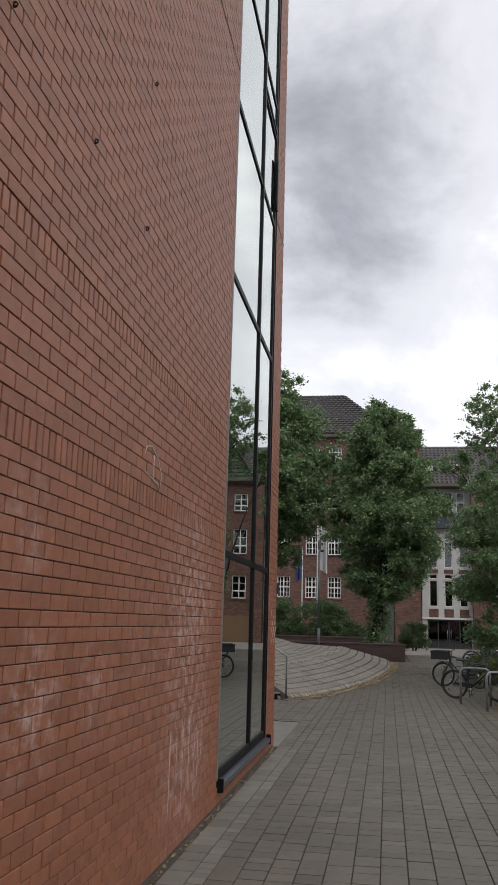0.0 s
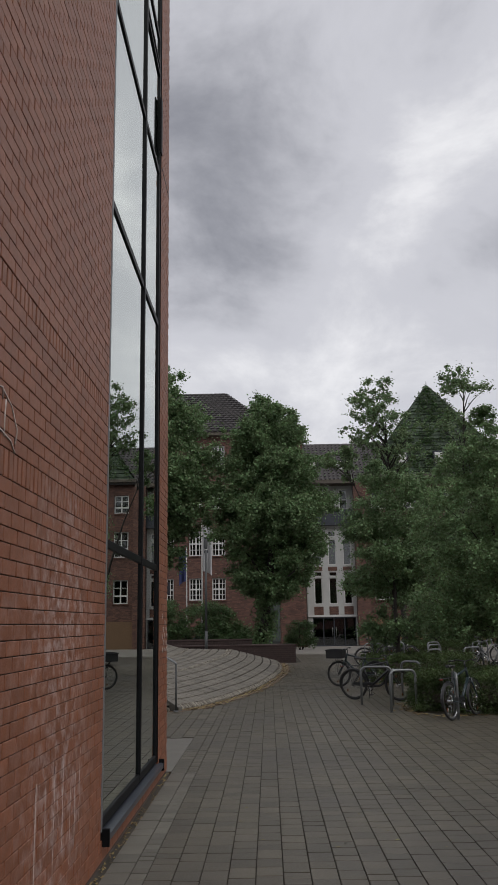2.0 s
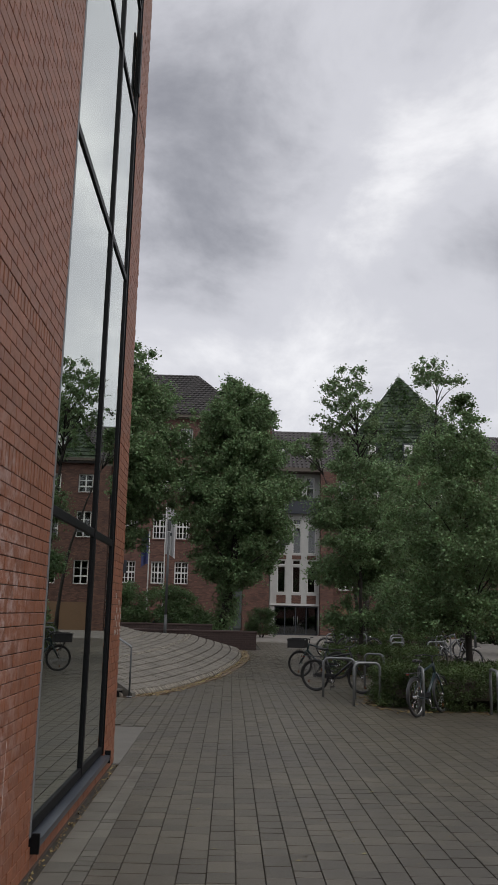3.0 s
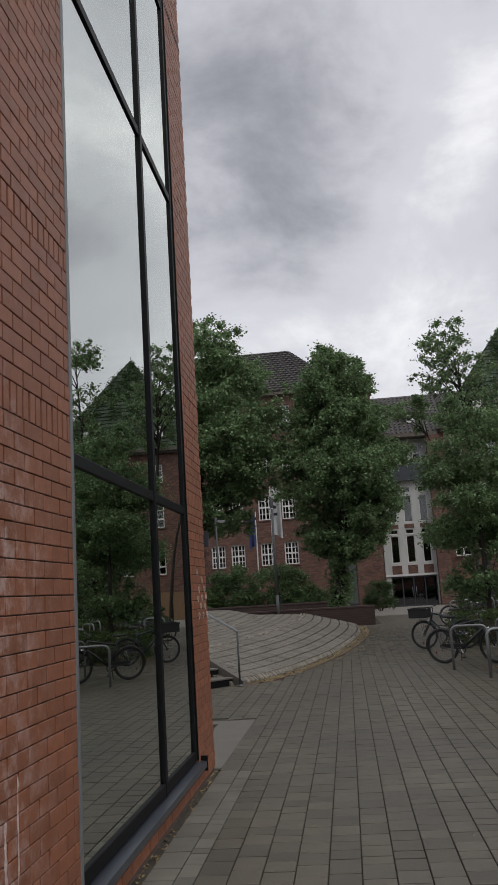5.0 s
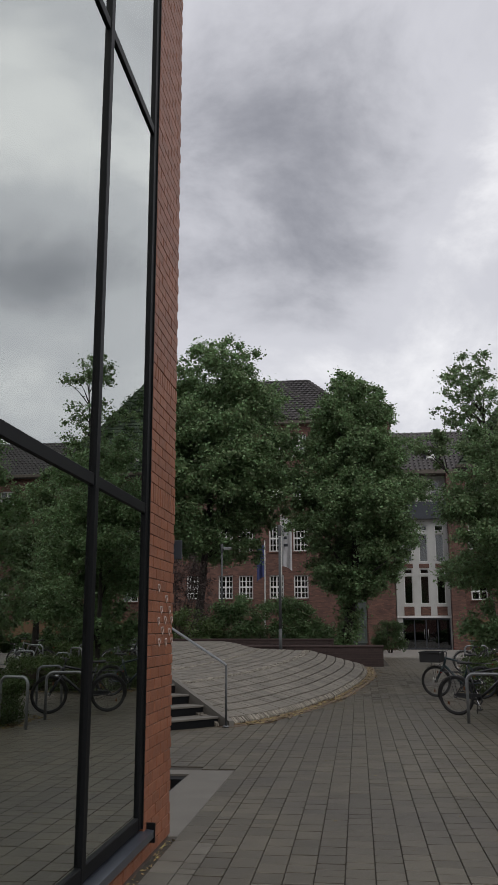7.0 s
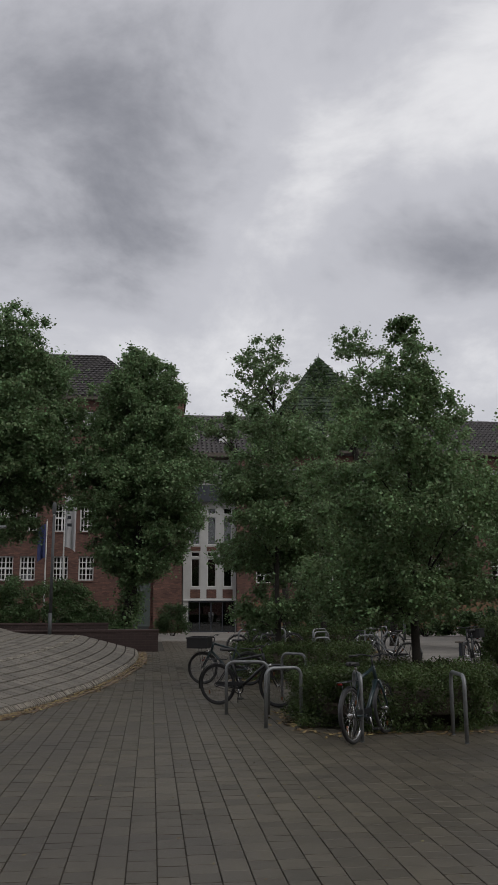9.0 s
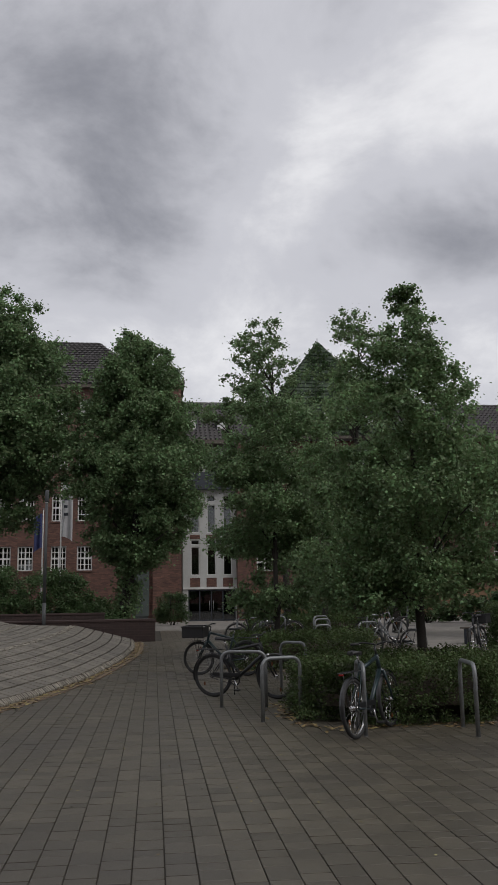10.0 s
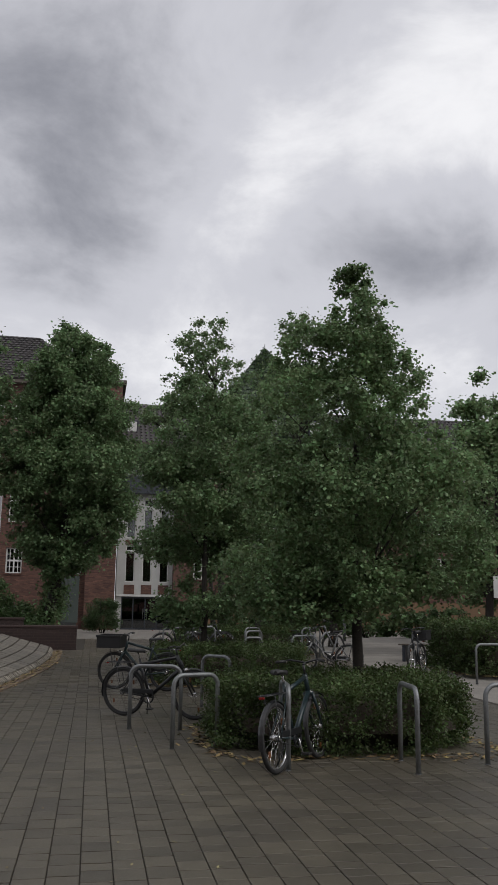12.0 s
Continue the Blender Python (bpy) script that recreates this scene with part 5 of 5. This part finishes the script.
def tiled_slope(a, b, c, d, material, parent, rows, cols_):
    """Overlapping tile courses over a slope with corners a, b (eaves) and d, c (ridge)."""
    a, b, c, d = map(Vector, (a, b, c, d))
    n = (b - a).cross(d - a).normalized()
    vs, fs = [], []
    for j in range(rows):
        t0, t1 = j / rows, (j + 1.15) / rows
        p0, p1 = a.lerp(d, t0), b.lerp(c, t0)
        q0, q1 = a.lerp(d, min(1.0, t1)), b.lerp(c, min(1.0, t1))
        for i in range(cols_):
            s0, s1 = i / cols_ + 0.003, (i + 1) / cols_ - 0.003
            k = len(vs)
            lo0, lo1, hi0, hi1 = p0.lerp(p1, s0), p0.lerp(p1, s1), q0.lerp(q1, s0), q0.lerp(q1, s1)
            vs += [lo0 + n * 0.11, lo1 + n * 0.11, hi1 + n * 0.02, hi0 + n * 0.02, lo0, lo1]
            fs += [(k, k + 1, k + 2, k + 3), (k + 4, k + 5, k + 1, k)]
    ob = raw("roof_tiles", vs, fs, material, parent)
    tagged(ob, kind="stuff")
    base = [a, b, c, d]
    raw("roof_deck", [p for p in base] + [p - n * 0.15 for p in base], [(0, 1, 2, 3), (7, 6, 5, 4), (0, 4, 5, 1), (1, 5, 6, 2), (2, 6, 7, 3), (3, 7, 4, 0)], material, parent)


tiled_slope((-24.6, FY - 0.5, 17.5), (2.4, FY - 0.5, 17.5), (-2.1, FY + 4.3, 22.05), (-24.6, FY + 4.3, 22.05), M_ROOF, old_house, 18, 60)
tiled_slope((2.4, FY - 0.5, 17.5), (2.4, FY + 9.0, 17.5), (-2.1, FY + 4.35, 22.05), (-2.1, FY + 4.3, 22.05), M_ROOF, old_house, 18, 24)
tiled_slope((2.4, FY + 9.0, 17.5), (-24.6, FY + 9.0, 17.5), (-24.6, FY + 4.3, 22.05), (-2.1, FY + 4.3, 22.05), M_ROOF, old_house, 6, 20)

bay = thing("stair_bay", "white glazed stair bay with tall narrow windows and glass entrance", "house", at=pose(0.12, 0, 0))
BY = FY + 0.35
bholes = []
for x in (4.95, 6.15, 7.35):
    for z0, z1 in ((8.75, 9.2), (6.45, 8.5), (3.35, 5.4), (5.55, 5.9)):
        bholes.append((x, x + 0.62, z0, z1))
bholes.append((4.75, 8.2, 0.05, 2.3))
wall_grid("wall", 4.35, 8.6, -0.3, 9.75, BY, 0.3, bholes, M_BAY, bay)
for h in bholes[:-1]:
    w = new("window")
    w.parent = bay
    bm = bmesh.new()
    box(bm, h[0], h[0] + 0.05, BY + 0.08, BY + 0.16, h[2], h[3])
    box(bm, h[1] - 0.05, h[1], BY + 0.08, BY + 0.16, h[2], h[3])
    box(bm, h[0] + 0.05, h[1] - 0.05, BY + 0.08, BY + 0.16, h[2], h[2] + 0.05)
    box(bm, h[0] + 0.05, h[1] - 0.05, BY + 0.08, BY + 0.16, h[3] - 0.05, h[3])
    part("window_frame", bm, M_WHITE, w)
    part("pane", boxed(h[0], h[1], BY + 0.12, BY + 0.14, h[2], h[3]), M_FGLASS, w)
for x in (4.95, 6.15, 7.35):
    part("brick_panel", boxed(x - 0.06, x + 0.68, BY - 0.02, BY + 0.02, 2.5, 3.15), M_FBRICK, bay)
    part("brick_panel", boxed(x - 0.06, x + 0.68, BY - 0.02, BY + 0.02, 5.98, 6.3), M_FBRICK, bay)
part("cornice", boxed(4.35, 8.7, BY - 0.12, BY + 0.3, 2.34, 2.46), M_WHITE, bay)
part("room_back", boxed(4.35, 8.6, BY + 2.5, BY + 2.6, -0.3, 13), M_ROOM, bay)
door = new("door")
door.parent = bay
bm = bmesh.new()
for x in (4.75, 5.55, 6.4, 7.25, 8.12):
    box(bm, x, x + 0.08, BY + 0.1, BY + 0.2, 0.05, 2.3)
box(bm, 4.83, 8.12, BY + 0.11, BY + 0.19, 2.2, 2.3)
box(bm, 4.83, 8.12, BY + 0.11, BY + 0.19, 0.05, 0.15)
part("door_frame", bm, M_SLATE, door)
part("pane", boxed(4.83, 8.12, BY + 0.14, BY + 0.16, 0.15, 2.2), M_DGLASS, door)
for x in (6.3, 6.58):
    part("door_handle", tubed([(x, BY + 0.06, 0.8), (x, BY + 0.06, 1.5)], 0.025, 8), M_GALV, door)
part("balcony_front", boxed(4.35, 8.7, BY - 0.5, BY - 0.42, 9.75, 10.9), M_SLATE, bay, "dark blue balcony parapet")
part("balcony_floor", boxed(4.35, 8.7, BY - 0.5, BY + 0.3, 9.62, 9.75), M_SLATE, bay)
dh = [(5.2, 5.95, 11.0, 12.7), (6.2, 6.95, 11.0, 12.7), (7.2, 7.9, 11.0, 12.7)]
wall_grid("upper_wall", 4.35, 8.6, 9.75, 13.0, BY + 0.6, 0.2, dh, M_BAY, bay)
for h in dh:
    house_window(bay, *h, BY + 0.62, 1, 2)
part("eave", boxed(4.3, 9.2, BY - 0.7, BY + 0.8, 13.0, 13.35, bevel=0.03), M_WOOD, bay)
part("pilaster", boxed(8.3, 9.3, FY - 0.5, FY + 0.4, -0.3, 13.0), M_FBRICK, bay)

wing = thing("gabled_wing", "old brick wing with a steep mossy gabled roof and ochre base", "house", at=pose(0, 0, 0))
wcols = [10.5 + 2.6 * k for k in range(11)]
wh = [(c - 0.6, c + 0.6, z0, z1) for c in wcols for z0, z1 in ((3.6, 5.5), (7.3, 9.4), (10.9, 12.4))]
wall_grid("wall", 9.3, 42, 2.2, 13.4, FY + 0.1, 0.5, wh, M_FBRICK, wing)
part("base_wall", boxed(9.3, 42, FY - 0.02, FY + 0.6, -0.3, 2.2), M_OCHRE, wing, "ochre rendered base")
for h in wh:
    house_window(wing, *h, FY + 0.24, 2, 3)
part("room_back", boxed(9.3, 42, FY + 3.2, FY + 3.4, -0.3, 13.4), M_ROOM, wing)
part("end_wall", boxed(42, 42.5, FY + 0.1, FY + 12, -0.3, 13.4), M_FBRICK, wing)
part("eave", boxed(9.2, 42.6, FY - 0.5, FY + 0.4, 13.4, 13.65, bevel=0.03), M_WOOD, wing)
tiled_slope((4.3, FY - 0.35, 13.3), (42.6, FY - 0.35, 13.6), (42.6, FY + 6, 17.6), (4.3, FY + 6, 17.6), M_ROOF, wing, 14, 110)
tiled_slope((42.6, FY + 12, 13.6), (4.3, FY + 12, 13.6), (4.3, FY + 6, 17.6), (42.6, FY + 6, 17.6), M_ROOF, wing, 4, 30)
# steep cross gable
tiled_slope((9.3, FY - 0.4, 13.5), (22.2, FY - 0.4, 13.5), (15.75, FY + 4.0, 22.3), (15.7, FY + 4.0, 22.3), M_IVYROOF, wing, 26, 36)
tiled_slope((9.3, FY + 9, 13.5), (9.3, FY - 0.4, 13.5), (15.7, FY + 4.0, 22.3), (15.7, FY + 4.4, 22.3), M_IVYROOF, wing, 20, 24)
tiled_slope((22.2, FY - 0.4, 13.5), (22.2, FY + 9, 13.5), (15.75, FY + 4.4, 22.3), (15.75, FY + 4.0, 22.3), M_IVYROOF, wing, 20, 24)
rngi = np.random.default_rng(41)
pts = []
while len(pts) < 300:
    u, v = rngi.uniform(0, 1), rngi.uniform(0, 1)
    if abs(u - 0.5) < 0.5 * (1 - v):
        pts.append((9.4 + 12.7 * u, FY - 0.4 + 4.4 * v - 0.1, 13.5 + 8.8 * v + 0.1))
v, f = leaves(pts, 0.4, 26, 0.17, rngi)
tagged(leaf_mesh("ivy", v, f, M_SHRUB, wing), kind="stuff")
part("finial", tubed([(15.72, FY + 4.2, 22.2), (15.72, FY + 4.2, 22.75)], [0.05, 0.02], 8), M_GALV, wing)
for x, z, y in ((7.5, 14.65, FY + 1.9), (12.6, 15.0, FY + 0.55), (15.6, 15.0, FY + 0.55), (18.8, 15.0, FY + 0.55), (5.2, 14.65, FY + 1.9)):
    d = new("skylight")
    d.parent = wing
    part("frame", boxed(x - 0.45, x + 0.45, y - 0.6, y + 0.5, z - 0.55, z + 0.62, bevel=0.03), M_SLATE, d)
    part("pane", boxed(x - 0.33, x + 0.33, y - 0.62, y - 0.602, z - 0.4, z + 0.5), M_WHITE, d)
chim = thing("chimney", "dark brick chimney on the house ridge", "chimney", at=pose(3.4, FY + 3, 17.3))
part("stack", boxed(-0.6, 0.6, -0.4, 0.4, 0.0, 1.5, bevel=0.02), M_FBRICK, chim)
part("cap", boxed(-0.7, 0.7, -0.5, 0.5, 1.5, 1.68, bevel=0.02), M_SLATE, chim)

# far houses that close the square behind the camera and on its open side
for x0, x1, y0, y1, h in ((34, 46, 8, 52, 13.0), (-20, 40, -40, -30, 12.0)):
    hs = thing("far_house", "plain brick house closing the square", "house", at=pose(0, 0, 0))
    part("wall", boxed(x0, x1, y0, y1, -0.3, h), M_FBRICK, hs)
    part("roof", boxed(x0 - 0.4, x1 + 0.4, y0 - 0.4, y1 + 0.4, h, h + 0.5, bevel=0.1), M_ROOF, hs)

# ---- wall bricks ----
rngb = random.Random(2)
NEAR = (3.0, 5.3, 1.35, 2.95)
sizes = {}


def brick_mesh(w, h):
    key = (round(w, 3), round(h, 3))
    if key not in sizes:
        me = bpy.data.meshes.new("brick")
        me.from_pydata(brick_verts(w, h, 0.09), [], BRICK_FACES)
        me.materials.append(M_BRICK)
        sizes[key] = me
    return sizes[key]


courses = []
z = 0.0167
for k in range(31):
    courses.append((z + k * 0.0833, 0.0775, False))
courses.append((2.6, 0.147, True))
courses += [(2.753 + 0.0847 * k, 0.079, False) for k in range(10)]
courses.append((3.6, 0.115, True))
z = 3.725
while z < WALL_H - 0.09:
    courses.append((z, 0.0775, False))
    z += 0.0833
bv, bf, nearest = [], [], 0
for n, (z, h, roll) in enumerate(courses):
    for y0, y1 in ((1.2, WIN0 - 0.004), (WIN1, HALL_END)) if z > 0.1 else ((1.2, HALL_END),):
        step, w = (0.0833, 0.062) if roll else (0.25, 0.236)
        y = y0 - (0.125 if (n % 2 and not roll) else 0.0)
        while y < y1 - 0.02:
            a, b = max(y, y0), min(y + w, y1)
            y += step
            if b - a < 0.02:
                continue
            fx = rngb.uniform(-0.0015, 0.0015)
            if NEAR[0] < a < NEAR[1] and NEAR[2] < z < NEAR[3] and nearest < 330 and b - a > w - 0.001:
                ob = new("brick", brick_mesh(b - a, h))
                ob.location = (fx, a, z)
                ob.parent = wall_west
                nearest += 1
            else:
                k = len(bv)
                bv += [(p[0] + fx, p[1] + a, p[2] + z) for p in brick_verts(b - a, h, 0.09)]
                bf += [tuple(q + k for q in f) for f in BRICK_FACES]
tagged(raw("bricks", bv, bf, M_BRICKS, wall_west), kind="stuff")

# ---- pavement ----
pavement = tagged(new("pavement"), "grey concrete block paving laid in long rows", "pavement", kind="structure")
vs, fs = [], []
for j, y in enumerate([-6 + 0.5 * k for k in range(105)]):
    for x in (0.0, 10.2):
        vs.append((x, y, ground_z(y) - 0.011))
for j in range(104):
    fs.append((2 * j, 2 * j + 1, 2 * j + 3, 2 * j + 2))
raw("bedding", vs, fs, M_JOINT, pavement)
rngp = random.Random(3)
LANE = 0.205
paver_sizes = {}


def paver_mesh(w, l):
    key = (round(w, 4), round(l, 4))
    if key not in paver_sizes:
        a, b = [], []
        slab(a, b, [Vector((0, 0, 0)), Vector((w, 0, 0)), Vector((w, l, 0)), Vector((0, l, 0))], 0.0)
        me = bpy.data.meshes.new("paver")
        me.from_pydata(a, [], b)
        me.materials.append(M_PAVER)
        paver_sizes[key] = me
    return paver_sizes[key]


pv, pf, near_n = [], [], 0
ev, ef = [], []
lanes = [(0.07 - LANE * (k + 1), LANE, 14.95, 19.9, 9) for k in range(14)]
x, lane = 0.07, 0
while x < 10.0:
    w = 0.2 if lane == 0 else (0.13 if lane == 1 else LANE)
    lanes.append((x, w, -5.9, 46.0 if x > 2.6 else 36.5, lane))
    x += w
    lane += 1
for x, w, first, end, lane in lanes:
    y = first + rngp.uniform(0, 0.3)
    while y < end:
        l = rngp.choice((0.3, 0.36, 0.24)) if lane == 0 else (rngp.choice((0.12, 0.16, 0.24)) if lane == 1 else rngp.choice((0.16, 0.2, 0.24, 0.24, 0.28)))
        j, jl = 0.0085, rngp.choice((0.006, 0.01, 0.014, 0.018))
        dz = rngp.uniform(-0.0015, 0.0015) + ground_z(y)
        if 1 < lane < 9 and 7.0 < y < 15.0 and near_n < 300:
            ob = new("paver", paver_mesh(w - j, l - jl))
            ob.location = (x + j / 2, y + jl / 2, dz)
            ob.parent = pavement
            near_n += 1
        else:
            c = [Vector((x + j / 2, y + jl / 2, dz)), Vector((x + w - j / 2, y + jl / 2, dz)), Vector((x + w - j / 2, y + l - jl / 2, dz)), Vector((x + j / 2, y + l - jl / 2, dz))]
            pale = lane < 2 and y < 11.4
            slab(ev if pale else pv, ef if pale else pf, c, 0.0)
        y += l
tagged(raw("edge_slabs", ev, ef, M_EDGE, pavement), kind="stuff")
tagged(raw("pavers", pv, pf, M_PAVERS, pavement), kind="stuff")

# ---- marks on the wall: chalk hearts, a chalk figure, limewash runs, anchor holes ----
hearts = thing("chalk_hearts", "small chalk hearts drawn on single bricks", "chalk drawing", kind="structure")
for y, z in ((11.05, 1.953), (11.33, 1.878), (11.15, 1.785), (11.46, 1.79), (11.06, 1.695), (11.3, 1.706), (11.54, 1.708), (11.2, 1.625), (11.46, 1.615), (11.09, 1.534), (11.335, 1.531), (11.55, 1.536)):
    bm = bmesh.new()
    ring_pts = []
    for k in range(16):
        a = 2 * math.pi * k / 16
        ring_pts.append((0.004, y + 0.0024 * 16 * math.sin(a) ** 3, z + 0.0022 * (13 * math.cos(a) - 5 * math.cos(2 * a) - 2 * math.cos(3 * a) - math.cos(4 * a))))
    tube(bm, ring_pts + ring_pts[:1], 0.003, 4, False)
    part("heart", bm, M_CHALK, hearts)
figure = thing("chalk_figure", "faint chalk line drawing on the brick wall", "chalk drawing", kind="structure")
for line in (((3.99, 2.96), (4.05, 3.03), (4.19, 3.05), (4.2, 2.99)), ((4.19, 3.04), (4.35, 2.99), (4.47, 2.88), (4.44, 2.8)), ((4.25, 3.0), (4.24, 2.9), (4.24, 2.8)), ((4.0, 2.84), (4.2, 2.82), (4.36, 2.8), (4.44, 2.75))):
    part("line", tubed([(0.002, y, z) for y, z in line], 0.0055, 4), M_CHALK, figure)
runs = thing("limewash_runs", "pale lime runs trickling down the bricks", "stain", kind="structure")
rngw = random.Random(6)
for y, z0, z1, w in ((5.13, 0.3, 0.95, 0.012), (5.57, 0.26, 0.98, 0.008), (5.8, 0.42, 1.0, 0.011), (6.16, 0.39, 0.85, 0.012), (6.3, 0.5, 1.0, 0.007), (5.35, 0.55, 0.9, 0.006), (6.02, 0.3, 0.8, 0.006)):
    vs, fs, n = [], [], 14
    for k in range(n + 1):
        z = z1 + (z0 - z1) * k / n
        yy = y + rngw.uniform(-0.004, 0.004)
        ww = 1.5 * w * rngw.uniform(0.4, 1.0) * (1.0 if k < n - 2 else 0.5)
        vs += [(0.002, yy - ww, z), (0.0035, yy, z), (0.002, yy + ww, z)]
    for k in range(n):
        a = 3 * k
        fs += [(a, a + 3, a + 4, a + 1), (a + 1, a + 4, a + 5, a + 2)]
    raw("run", vs, fs, M_WASH, runs)
for y, z in ((3.73, 4.55), (3.77, 5.73), (2.61, 4.57), (1.46, 4.58)):
    an = thing("wall_anchor", "small dark steel anchor ring in the brick wall", "anchor", "wall anchors", at=pose(0, y, z))
    part("ring", ring(bmesh.new(), (0.008, 0, 0), 0.013, 0.005, 16, 6, axis="y"), M_BLACK, an)
    part("plug", tubed([(-0.02, 0, 0), (0.008, 0, 0)], 0.01, 8), M_BLACK, an)
joints = thing("movement_joint", "thin dark horizontal movement joint in the brickwork", "joint", kind="structure")
part("seam", boxed(0.0, 0.003, 1.2, WIN0, 8.18, 8.2), M_BLACK, joints)
part("seam", boxed(0.0, 0.003, WIN1 + 0.02, HALL_END, 8.0, 8.02), M_BLACK, joints)
